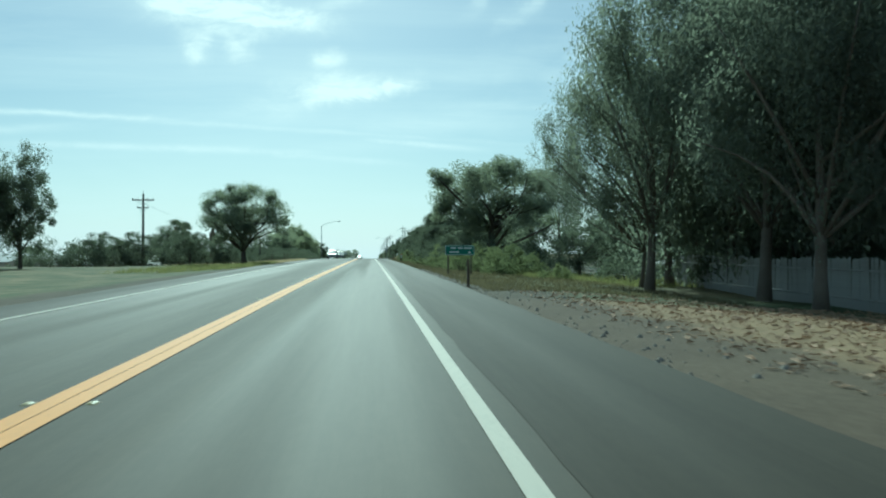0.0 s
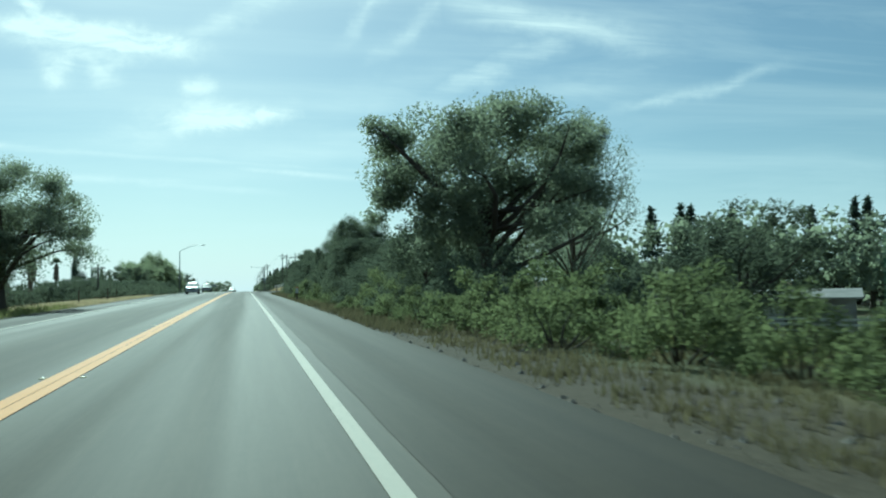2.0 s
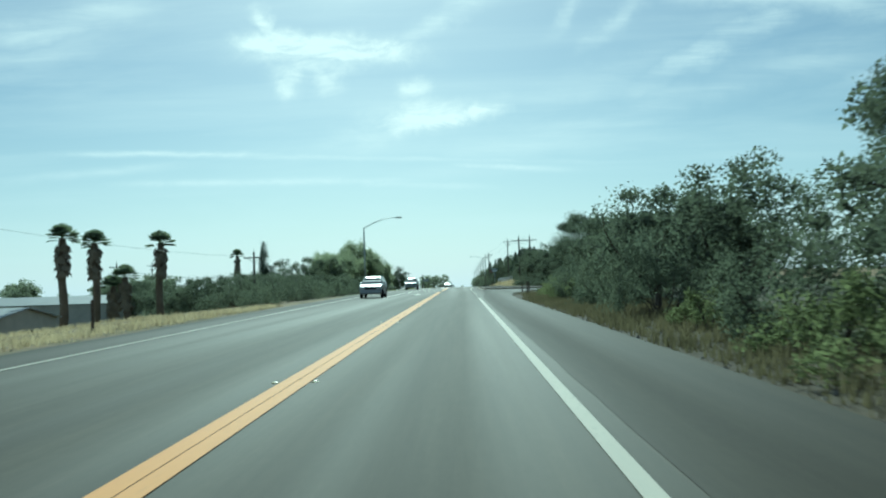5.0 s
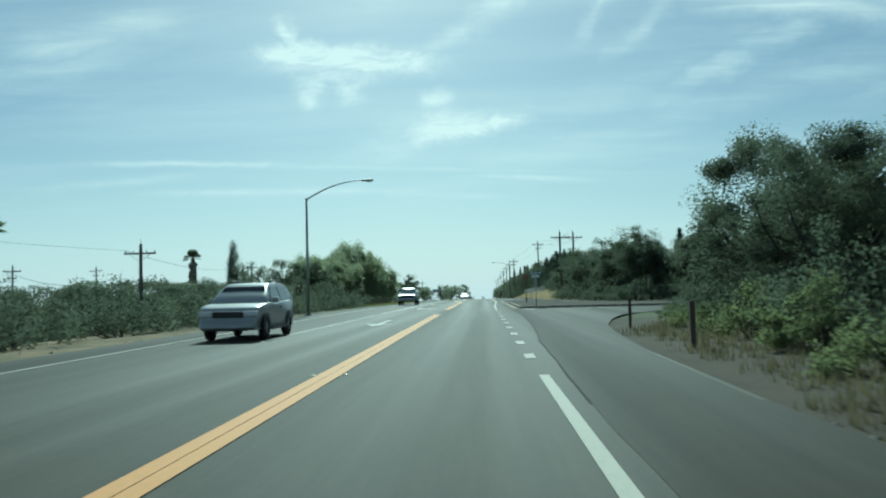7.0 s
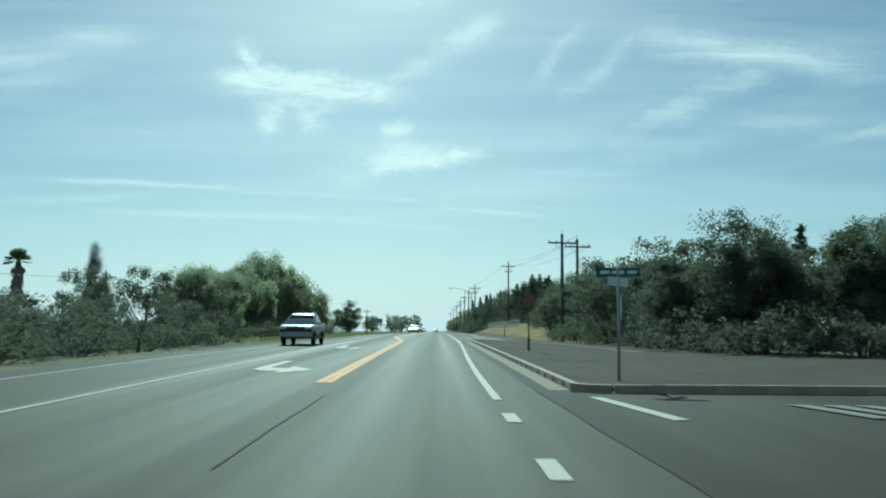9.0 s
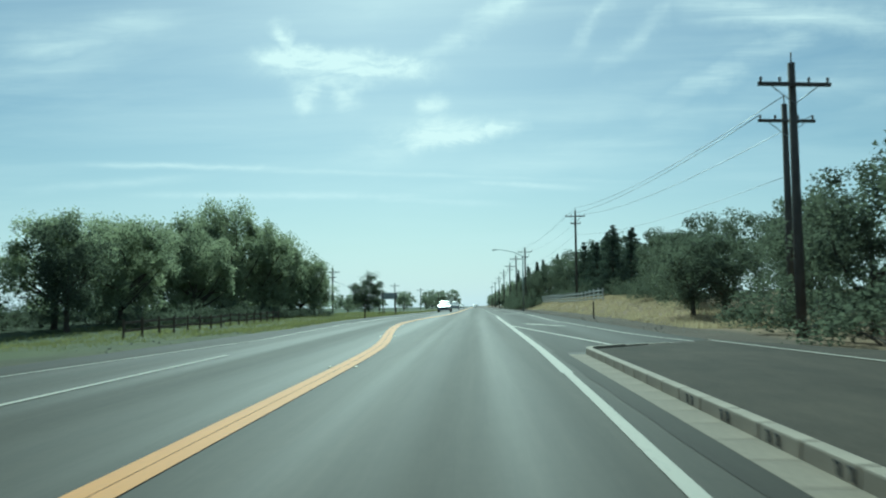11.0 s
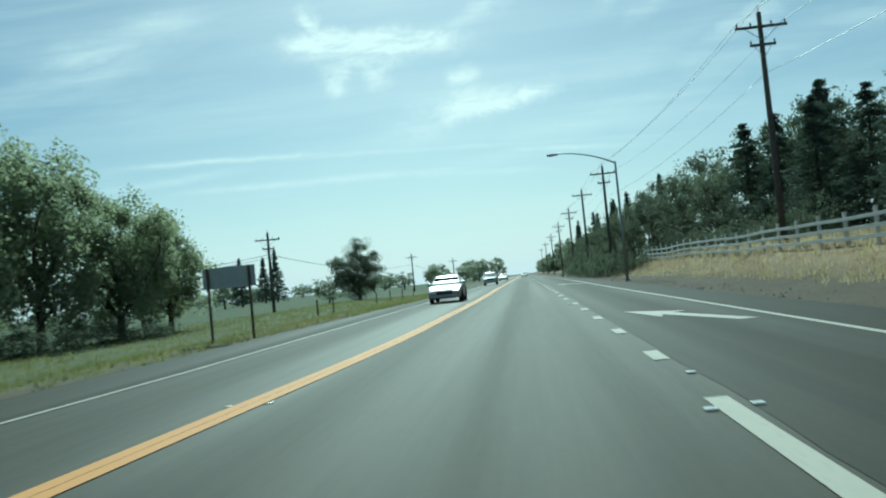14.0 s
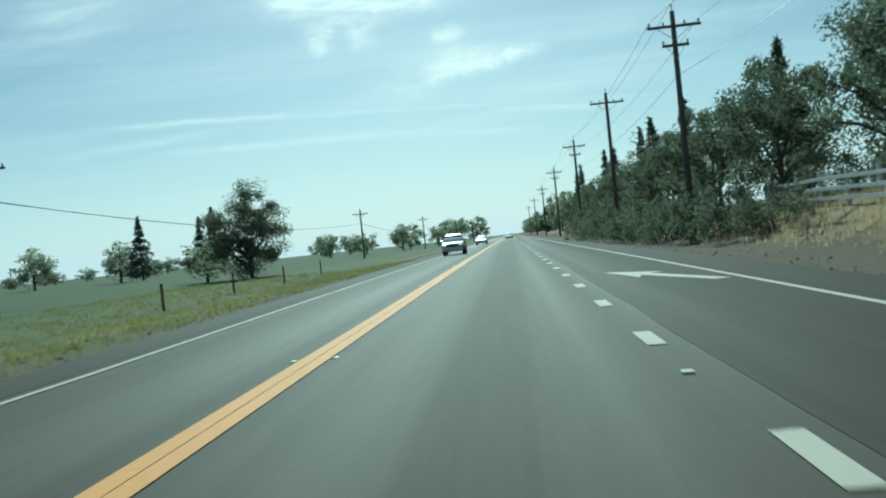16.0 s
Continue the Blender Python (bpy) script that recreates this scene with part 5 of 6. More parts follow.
# ---------------------------------------------------------------- poles, lamps, signs
def utility_pole(x, y, height, arms=2, turn=0.0, label="weathered wooden utility pole with crossarms", rise_z=None):
    z = terrain(x, y) if rise_z is None else rise_z
    ob = thing("utility_pole", x, y, z, label, "utility pole", "utility poles", turn=turn)
    part("pole", tube("pole", [(0, 0, -0.3), (0, 0, height * 0.5), (0, 0, height)], [0.17, 0.145, 0.115], M["wood"], 10), ob)
    spots = []
    for k in range(arms):
        h, w = height - 0.75 - 0.9 * k, 2.5 if k == 0 else 1.25
        bm = bmesh.new()
        box(bm, 0, -0.16, h, w, 0.10, 0.13, bevel=0.015)
        arm = part("crossarm", finish("crossarm", bm, M["wood"]), ob)
        v, f = [], []
        for s in (-1, 1):
            tube_into(v, f, [(s * w * 0.33, -0.17, h - 0.05), (0, -0.15, h - 0.65)], [0.018, 0.018], 5)
        part("brace", mesh_of("brace", v, f, M["steel"], True), ob)
        for s in (-0.46, -0.2, 0.2, 0.46) if k == 0 else (-0.45, 0.45):
            part("insulator", tube("insulator", [(s * w, -0.16, h + 0.06), (s * w, -0.16, h + 0.13), (s * w, -0.16, h + 0.22), (s * w, -0.16, h + 0.25)], [0.02, 0.05, 0.045, 0.015], M["porcelain"], 8), ob)
            if k == 0:
                c, n = math.cos(radians(turn)), math.sin(radians(turn))
                spots.append(Vector((x + s * w * c + 0.16 * n, y + s * w * n - 0.16 * c, z + h + 0.25)))
    part("pole_top_pin", tube("pin", [(0, 0, height), (0, 0, height + 0.35)], [0.02, 0.03], M["porcelain"], 6), ob)
    spots.append(Vector((x, y, z + height + 0.35)))
    return spots


def wire(a, b, sag, radius=0.012, label="overhead power line wire"):
    pts = [Vector(a).lerp(Vector(b), i / 14) - Vector((0, 0, sag * (1 - (2 * i / 14 - 1) ** 2))) for i in range(15)]
    tagged(new("overhead_wire", tube("wire", pts, [radius] * 15, M["wire"], 5)), label, "wire", "overhead wires")


def street_lamp(x, y, height, reach, lift, turn):
    """Steel pole with a curved arm that reaches over the road along its own +x."""
    ob = thing("street_lamp", x, y, terrain(x, y), "grey steel street lamp with a long curved arm", "street lamp", "street lamps", turn=turn)
    part("pole", tube("pole", [(0, 0, -0.2), (0, 0, height * 0.5), (0, 0, height)], [0.11, 0.09, 0.065], M["steel"], 12), ob)
    bm = bmesh.new()
    box(bm, 0, 0, 0.06, 0.42, 0.42, 0.05, bevel=0.01)
    base = part("base_plate", finish("base_plate", bm, M["steel"]), ob)
    for sx in (-1, 1):
        for sy in (-1, 1):
            part("bolt", tube("bolt", [(sx * 0.15, sy * 0.15, 0.08), (sx * 0.15, sy * 0.15, 0.14)], [0.02, 0.02], M["steel"], 6), base)
    pts = []
    for i in range(12):
        t = i / 11
        pts.append((reach * 0.93 * t, 0, height - 0.1 + lift * (1 - (1 - t) ** 2.1)))
    part("arm", tube("arm", pts, [0.05 - 0.0018 * i for i in range(12)], M["steel"], 8), ob)
    bm = bmesh.new()
    box(bm, reach * 0.97, 0, height - 0.12 + lift, 0.72, 0.26, 0.13, bevel=0.05)
    head = part("lamp_head", finish("lamp_head", bm, M["steel"], True), ob)
    bm = bmesh.new()
    bmesh.ops.create_uvsphere(bm, u_segments=14, v_segments=8, radius=1)
    bmesh.ops.transform(bm, matrix=Matrix.Translation((reach * 0.99, 0, height - 0.18 + lift)) @ Matrix.Diagonal((0.22, 0.11, 0.06, 1)), verts=bm.verts)
    part("lens", finish("lens", bm, M["lens"], True), head, "clear lamp lens")


street_lamp(-8.45, 193.3, 7.5, 4.05, 1.15, 0)
street_lamp(9.4, 347.2, 8.0, 4.2, 1.0, 180)
street_lamp(27.1, 202.6, 10.1, 4.5, 1.1, 176)

P = {}
P["a"] = utility_pole(-23.6, 100, 7.9 + grade(100) - terrain(-23.6, 100), 2)
P["l1"] = utility_pole(-23.6, 204, 5.6 + grade(204) - terrain(-23.6, 204), 1, label="wooden utility pole with a single crossarm")
P["l2"] = utility_pole(-36.6, 282, 7.3 + grade(282) - terrain(-36.6, 282), 1, label="wooden utility pole with a single crossarm")
P["l0"] = utility_pole(-60, 250, 6.4 + grade(250) - terrain(-60, 250), 2)
P["l00"] = utility_pole(-72, 300, 8.6, 2)
P["r1"] = utility_pole(13.0, 252.8, 9.0, 1, 8)
P["r2"] = utility_pole(15.6, 260.6, 9.4, 1, 8)
P["r3"] = utility_pole(15.4, 333, 11.4, 2)
P["r4"] = utility_pole(11.4, 375.2, 10.9, 2)
P["r5"] = utility_pole(10.9, 398.3, 11, 1)
P["r6"] = utility_pole(10.9, 430, 11, 2)
P["r7"] = utility_pole(10.8, 470, 11, 2)
P["r8"] = utility_pole(10.8, 520, 11, 2)
P["r9"] = utility_pole(10.8, 580, 11, 1)
P["r10"] = utility_pole(10.8, 650, 11, 1)
P["m1"] = utility_pole(-22.9, 374.3, 8.2, 2, 90 * 0 + 6)
P["m2"] = utility_pole(-21, 470, 8, 1)
P["m3"] = utility_pole(-18, 540, 8, 1)
P["m4"] = utility_pole(-15, 620, 8, 1)
P["m5"] = utility_pole(-13, 700, 8, 1)
for a, b, sag in (("r2", "r3", 0.8), ("r3", "r4", 0.7), ("r4", "r6", 0.8), ("r6", "r7", 0.7), ("r7", "r8", 0.8)):
    for p, q in zip((P[a][0], P[a][-2], P[a][-1]), (P[b][0], P[b][-2], P[b][-1])):
        # first span drawn thicker to stand in for the sun's glint on it
        wire(p, q, sag, 0.019 if a == "r2" else 0.010)
drop = Vector((0, 0, -3.4))
for a, b in (("r2", "r3"), ("r3", "r4"), ("r4", "r6")):
    wire(P[a][-1] + drop, P[b][-1] + drop, 0.7, 0.012)
for a, b in (("m1", "m2"), ("m2", "m3"), ("m3", "m4"), ("m4", "m5")):
    wire(P[a][-1] + Vector((0, 0, -2.6)), P[b][-1] + Vector((0, 0, -2.6)), 1.2, 0.03)
for o in (-2.6, -2.9):
    wire(P["m1"][-1] + Vector((0, 0, o)), Vector((-62, 344, terrain(-62, 344) + 5.4 + 0.4 * o)), 1.4, 0.03)
wire(P["a"][0], P["l1"][0], 1.2, 0.012)
wire(P["l1"][0], P["l2"][0], 1.0, 0.02)
wire(P["l0"][0], P["l1"][0] + Vector((0, 0, -2.4)), 1.0, 0.03)


def post(x, y, height, width, label, cat="post", mat="postwood", group="roadside posts", cap=None):
    ob = thing("roadside_post", x, y, terrain(x, y), label, cat, group, turn=plants.uniform(-9, 9))
    bm = bmesh.new()
    box(bm, 0, 0, height / 2 - 0.1, width, width, height + 0.2, bevel=0.012)
    part("post", finish("post", bm, M[mat]), ob)
    if cap:
        bm = bmesh.new()
        box(bm, 0, -width * 0.6, height - 0.24, width * 1.8, 0.012, 0.34, bevel=0.003)
        part("reflector_plate", finish("plate", bm, M[cap]), ob, "pale reflector plate")
        bm = bmesh.new()
        box(bm, 0, -width * 0.6, height - 0.03, width * 1.8, 0.012, 0.07, bevel=0.003)
        part("reflector_strip", finish("strip", bm, M["orange"]), ob, "orange reflector strip")
    return ob


post(6.1, 30.2, 1.0, 0.10, "weathered wooden roadside post")
post(7.3, 168.0, 0.95, 0.085, "dark wooden post at the corner")
post(7.0, 158.6, 1.0, 0.11, "weathered dark wooden roadside post")
post(8.35, 174.0, 0.9, 0.085, "dark wooden post at the corner")
post(10.8, 285, 1.2, 0.10, "weathered wooden post in dry grass")
post(-6.95, 296.9, 1.25, 0.12, "dark wooden post on the verge")
post(6.25, 100.3, 0.98, 0.10, "pale marker post with an orange reflector", cap="signwhite")
for x, y in ((-11.3, 346.1), (-11.0, 349.5), (-10.8, 366), (-11.0, 375), (-11.2, 385), (-11.4, 396), (-9.2, 118), (-9.6, 126), (-9.8, 108)):
    post(x, y, 1.1, 0.09, "thin wooden field fence post", "fence post", group="field fence posts")


def text_bars(parent, mat, rows, depth_y):
    """Unreadable lettering as plain bars, as (x, z, length, height)."""
    for x, z, w, h in rows:
        bm = bmesh.new()
        box(bm, x, depth_y, z, w, 0.004, h)
        part("lettering_bar", finish("bar", bm, mat), parent)


def guide_sign(x0, x1, y, low, high, turn, front, label, bars, back=False):
    cx, w = (x0 + x1) / 2, abs(x1 - x0)
    z = terrain(cx, y)
    ob = thing("road_sign", cx, y, z, label, "road sign", turn=turn)
    for s in (-0.39, 0.39):
        bm = bmesh.new()
        box(bm, s * w, 0.06, high / 2 - 0.15, 0.075, 0.075, high + 0.3, bevel=0.008)
        part("post", finish("post", bm, M["postwood"]), ob, "square wooden post")
    bm = bmesh.new()
    box(bm, 0, 0, (low + high) / 2, w, 0.02, high - low, bevel=0.006)
    panel = part("panel", finish("panel", bm, M[front]), ob)
    for zz in (low + 0.025, high - 0.025):
        bm = bmesh.new()
        box(bm, 0, -0.013, zz, w - 0.04, 0.005, 0.018)
        part("border", finish("border", bm, M["signwhite"]), panel)
    for xx in (-w / 2 + 0.03, w / 2 - 0.03):
        bm = bmesh.new()
        box(bm, xx, -0.013, (low + high) / 2, 0.018, 0.005, high - low - 0.06)
        part("border", finish("border", bm, M["signwhite"]), panel)
    if not back:
        text_bars(panel, M["signwhite"], bars, -0.0145)
    return ob


guide_sign(6.4, 7.92, 43.0, 1.08, 1.58, 0, "signgreen", "green road sign with white lettering on two wooden posts",
           [(-0.32, 1.44, 0.28, 0.07), (0.02, 1.44, 0.26, 0.07), (0.42, 1.44, 0.40, 0.07), (-0.28, 1.24, 0.5, 0.07), (0.5, 1.22, 0.14, 0.08)])
guide_sign(-7.9, -6.1, 317.6, 1.75, 2.45, 180, "steel", "bare metal back of a road sign on two posts", [], True)


def corner_sign(x, y):
    z = grade(y) + 0.12
    ob = thing("street_sign", x, y, z, "street name blades above a stop sign on a steel post", "road sign")
    part("post", tube("post", [(0, 0, -0.2), (0, 0, 2.45)], [0.03, 0.03], M["steel"], 8), ob)
    for k, (turn, zz) in enumerate(((0, 2.32), (62, 2.11))):
        bm = bmesh.new()
        box(bm, 0.0, 0, 0, 0.95, 0.012, 0.19, bevel=0.004)
        blade = part("name_blade", finish("blade", bm, M["signblue"] if k == 0 else M["signwhite"]), ob, "dark green street name blade" if k == 0 else "pale street name blade")
        blade.matrix_basis = pose(0.0, 0, zz, 0, 0, turn)
        for j, (bx, bw) in enumerate(((-0.28, 0.2), (0.0, 0.26), (0.3, 0.2))):
            bm = bmesh.new()
            box(bm, bx, -0.0085, 0, bw, 0.004, 0.07)
            part("lettering_bar", finish("bar", bm, M["signwhite"]), blade)
    bm = bmesh.new()
    bmesh.ops.create_cone(bm, cap_ends=True, segments=8, radius1=0.30, radius2=0.30, depth=0.012)
    bmesh.ops.transform(bm, matrix=pose(0.06, 0, 1.55, 0, 90, 0) @ pose(0, 0, 0, 0, 0, 22.5), verts=bm.verts)
    part("stop_plate", finish("stop_plate", bm, M["steel"]), ob, "octagonal sign plate edge-on")
    ob.matrix_basis = pose(x, y, z, 0, 0, -10)


corner_sign(6.35, 200.5)


def plate_sign(x, y, height):
    """A square plate turned on its corner, painted its back-lit red-brown, on a thin post."""
    ob = thing("road_sign", x, y, terrain(x, y), "warning sign on a thin steel post, back-lit red-brown painted in", "road sign", turn=4)
    part("post", tube("post", [(0, 0, -0.2), (0, 0, height)], [0.028, 0.028], M["postwood"], 8), ob, "dark thin post")
    bm = bmesh.new()
    box(bm, 0, 0, 0, 0.52, 0.012, 0.52, pose(0, -0.035, height - 0.42, 0, 45, 0), bevel=0.005)
    part("plate", finish("plate", bm, M["signbacklit"]), ob)
    bm = bmesh.new()
    box(bm, 0, 0, 0.35, 0.11, 0.11, 0.8, bevel=0.01)
    part("stub", finish("stub", bm, M["postwood"]), ob, "dark wooden stub at its foot")


plate_sign(6.75, 221.8, 2.95)

# ---------------------------------------------------------------- kerb and paved corner
def build_corner():
    v = [(5.2, 198.7), (70, 202.8), (70, 208), (22, 214), (15, 222), (13, 240), (9.4, 249.65), (5.5, 245.75), (5.2, 245)]
    top = [(x, y, grade(y) + 0.10 - 0.0045 * max(x - 8, 0)) for x, y in v]
    bot = [(x, y, z - 0.4) for x, y, z in top]
    n = len(v)
    f = [tuple(range(n))] + [(i, n + i, n + (i + 1) % n, (i + 1) % n) for i in range(n)]
    me = mesh_of("pavement_corner", top + bot, f, M["paved"])
    tagged(new("pavement_corner", me), "flat grey packed dirt and gravel corner behind the kerb", "pavement", kind="structure")
    kerb = new("kerb")
    tagged(kerb, "pale concrete kerb and gutter", "kerb", kind="structure")
    spots = [(5.13, 199.45 + 1.0 * i, 0.0) for i in range(46)] + [(6.3 + 1.0 * i, 198.49 + 0.063 * i, -86.4) for i in range(42)]
    bm = bmesh.new()
    box(bm, 0, 0, 0.02, 0.16, 0.965, 0.28, bevel=0.02)
    stone = finish("kerb_stone", bm, M["kerbstone"])
    bm = bmesh.new()
    box(bm, -0.28, 0, -0.06, 0.40, 0.99, 0.14, bevel=0.008)
    gutter = finish("gutter_slab", bm, M["gutterstone"])
    for x, y, turn in spots:
        for data, name in ((stone, "kerb_stone"), (gutter, "gutter_slab")):
            o = part(name, data, kerb)
            slope = math.degrees(math.atan(RISE * (1 - y / RISE_END)))
            o.matrix_basis = pose(x, y, grade(y) - 0.0045 * max(x - 8, 0), slope if turn == 0 else 0, 0.26 if turn else 0, 0) @ pose(0, 0, 0, 0, 0, turn if turn == 0 else 3.6 - 90)
    # paired dark bars, standing slightly proud of the kerb face
    bm = bmesh.new()
    for o in (-0.11, 0.11):
        box(bm, 0, o, 0, 0.012, 0.055, 0.10, bevel=0.003)
        box(bm, 0, o + 0.035, 0.045, 0.012, 0.06, 0.022)
    bar_mesh = finish("dark_bars", bm, M["dark"])
    for i in range(26):
        y = 199.9 + 1.42 * i
        part("dark_bars", bar_mesh, kerb, "paired dark bars on the kerb face").matrix_basis = pose(5.047, y, grade(y) + 0.075, 0, 0, 0)
    pts = []
    v, f = [], []
    for i in range(9):
        a = math.pi / 2 * i / 8
        pts.append((5.75 - 0.62 * math.cos(a), 199.0 - 0.55 * math.sin(a)))
    for i, (x, y) in enumerate(pts):
        nx, ny = (5.75 - x) / 0.62, (199.0 - y) / 0.55
        z = grade(y)
        v += [(x - nx * 0.08, y - ny * 0.08, z - 0.1), (x - nx * 0.07, y - ny * 0.07, z + 0.155), (x + nx * 0.08, y + ny * 0.08, z + 0.16), (x + nx * 0.08, y + ny * 0.08, z - 0.1)]
    for i in range(8):
        k = 4 * i
        f += [(k + j, k + (j + 1) % 4, k + 4 + (j + 1) % 4, k + 4 + j) for j in range(4)]
    part("corner_stone", mesh_of("corner_stone", v, f, M["kerbstone"]), kerb)
    # the far nose bends away from the road
    v, f = [], []
    for i in range(7):
        a = math.pi / 4 * i / 6
        x, y = 6.33 - 1.2 * math.cos(a), 244.93 + 1.2 * math.sin(a)
        nx, ny, z = math.cos(a), -math.sin(a), grade(y)
        v += [(x - nx * 0.08, y - ny * 0.08, z - 0.1), (x - nx * 0.07, y - ny * 0.07, z + 0.155), (x + nx * 0.08, y + ny * 0.08, z + 0.16), (x + nx * 0.08, y + ny * 0.08, z - 0.1)]
    for i in range(6):
        k = 4 * i
        f += [(k + j, k + (j + 1) % 4, k + 4 + (j + 1) % 4, k + 4 + j) for j in range(4)]
    part("corner_stone", mesh_of("corner_stone", v, f, M["kerbstone"]), kerb)
    for i in range(5):
        x, y = 5.83 + 0.707 * i, 246.13 + 0.707 * i
        part("kerb_stone", stone, kerb).matrix_basis = pose(x, y, grade(y) - 0.022 * i, 0, 0, -45)


k = Mat("packed_gravel", 0.95, spec=0.15)
wide, mid, fine = k.noise(0.22, 5, 0.65), k.noise(1.1, 5, 0.65, (1.0, 0.35, 1)), k.noise(24, 4, 0.7)
tone = k.mix(0.5, k.ramp(wide, (0.36, (0.026, 0.021, 0.015)), (0.64, (0.092, 0.075, 0.053))), k.ramp(mid, (0.36, (0.024, 0.020, 0.015)), (0.66, (0.095, 0.078, 0.056))))
k.color(k.mix(0.35, tone, k.ramp(fine, (0.35, (0.040, 0.034, 0.026)), (0.72, (0.15, 0.132, 0.102))))).bump(k.mix(0.5, mid, fine), 0.5, 0.02)
M["paved"] = k.m
build_corner()

# ---------------------------------------------------------------- fences
def rail_fence(spots, height, rails, mat, label, group, wide=0.12):
    x0, y0 = spots[0]
    ob = thing("rail_fence", x0, y0, terrain(x0, y0), label, "fence", group)
    o = Vector((x0, y0, terrain(x0, y0)))
    bm = bmesh.new()
    box(bm, 0, 0, height / 2 - 0.05, wide, wide, height + 0.3, bevel=0.012)
    leg = finish("post", bm, M[mat])
    ps = [Vector((x, y, terrain(x, y))) - o for x, y in spots]
    for p in ps:
        part("post", leg, ob).location = p
    for p, q in zip(ps, ps[1:]):
        d = q - p
        for r in rails:
            bm = bmesh.new()
            box(bm, 0, 0, 0, 0.035, d.length - 0.01, 0.13, bevel=0.006)
            rail = part("rail", finish("rail", bm, M[mat]), ob)
            rail.matrix_basis = Matrix.Translation(p.lerp(q, 0.5) + Vector((-wide * 0.5 - 0.012, 0, r))) @ d.to_track_quat("Y", "Z").to_matrix().to_4x4()
    return ob


rail_fence([(14.0 + 0.9 * smooth_step(330, 300, y), y) for y in [307 + 2.45 * i for i in range(27)]], 1.15, (0.28, 0.62, 0.98), "fencewhite", "white three-rail board fence along the bank", "fences")
rail_fence([(24 + 2.4 * i, 88 - 1.9 * i) for i in range(7)], 1.1, (0.35, 0.7, 1.0), "fencewhite", "white rail fence beside the paddock hut", "fences")
rail_fence([(-14.8 - 0.1 * i, 266 + 2.6 * i) for i in range(16)], 0.9, (0.4, 0.8), "postwood", "dark weathered rail fence below the trees", "fences", 0.1)


def board_fence(x0, y0, x1, y1, height):
    n = int(math.hypot(x1 - x0, y1 - y0) / 0.19)
    ob = thing("board_fence", x0, y0, terrain(x0, y0), "weathered grey board fence behind the grove", "fence", "fences")
    o = Vector((x0, y0, terrain(x0, y0)))
    datas = []
    for k in range(4):
        bm = bmesh.new()
        h = height + 0.03 * k
        box(bm, 0, 0, h / 2 - 0.1, 0.18, 0.02, h + 0.2, bevel=0.004)
        datas.append(finish("board", bm, M["boards"]))
    turn = math.degrees(math.atan2(y1 - y0, x1 - x0))
    for i in range(n):
        x, y = x0 + (x1 - x0) * i / n, y0 + (y1 - y0) * i / n
        b = part("board", datas[plants.randrange(4)], ob)
        b.matrix_basis = Matrix.Translation(Vector((x, y, terrain(x, y))) - o) @ pose(0, plants.uniform(0, 0.012), 0, plants.uniform(-1.5, 1.5), 0, turn)
    for h in (0.4, height - 0.35):
        p, q = Vector((x0, y0, terrain(x0, y0) + h)) - o, Vector((x1, y1, terrain(x1, y1) + h)) - o
        part("rail", tube("rail", [p + Vector((0, 0.06, 0)), q + Vector((0, 0.06, 0))], [0.04, 0.04], M["boards"], 6), ob)


board_fence(19.2, 24.0, 21.2, 50.0, 1.75)

# ---------------------------------------------------------------- buildings
def shed(x, y, w, d, h, roof_h, turn, label, wall, roof, doors=(), sink=0.0, category="building"):
    ob = thing("building", x, y, terrain(x, y) - sink, label, category, turn=turn)
    bm = bmesh.new()
    for cx, cy, sx, sy in ((0, -d / 2, w, 0.16), (0, d / 2, w, 0.16), (-w / 2 + 0.08, 0, 0.16, d - 0.17), (w / 2 - 0.08, 0, 0.16, d - 0.17)):
        box(bm, cx, cy, h / 2 - 0.1, sx, sy, h + 0.2)
    walls = part("wall", finish("wall", bm, M[wall]), ob)
    v = [(-w / 2 - 0.4, -d / 2 - 0.4, h - 0.05), (w / 2 + 0.4, -d / 2 - 0.4, h - 0.05), (w / 2 + 0.4, 0, h + roof_h), (-w / 2 - 0.4, 0, h + roof_h), (-w / 2 - 0.4, d / 2 + 0.4, h - 0.05), (w / 2 + 0.4, d / 2 + 0.4, h - 0.05)]
    v += [(a, b, c + 0.12) for a, b, c in v]
    f = [(0, 3, 2, 1), (3, 4, 5, 2), (6, 7, 8, 9), (9, 8, 11, 10), (0, 1, 7, 6), (4, 10, 11, 5), (0, 6, 9, 3), (3, 9, 10, 4), (1, 2, 8, 7), (2, 5, 11, 8)]
    part("roof", mesh_of("roof", v, f, M[roof]), ob)
    v = [(-w / 2 + 0.01, -d / 2, h - 0.04), (-w / 2 + 0.01, d / 2, h - 0.04), (-w / 2 + 0.01, 0, h + roof_h - 0.02), (w / 2 - 0.01, -d / 2, h - 0.04), (w / 2 - 0.01, d / 2, h - 0.04), (w / 2 - 0.01, 0, h + roof_h - 0.02)]
    part("gable", mesh_of("gable", v[:3], [(0, 2, 1)], M[wall]), ob)
    part("gable", mesh_of("gable", v[3:], [(0, 1, 2)], M[wall]), ob)
    for side, off, dw, dh in doors:
        bm = bmesh.new()
        if side == "front":
            box(bm, off, -d / 2 - 0.09, dh / 2, dw, 0.04, dh, bevel=0.01)
        else:
            box(bm, w / 2 + 0.02, off, dh / 2, 0.04, dw, dh, bevel=0.01)
        # near-black panel paints the unlit inside of a door opening
        part("door", finish("door", bm, M["dark"]), ob, "near-black panel in place of a door opening")
    return ob


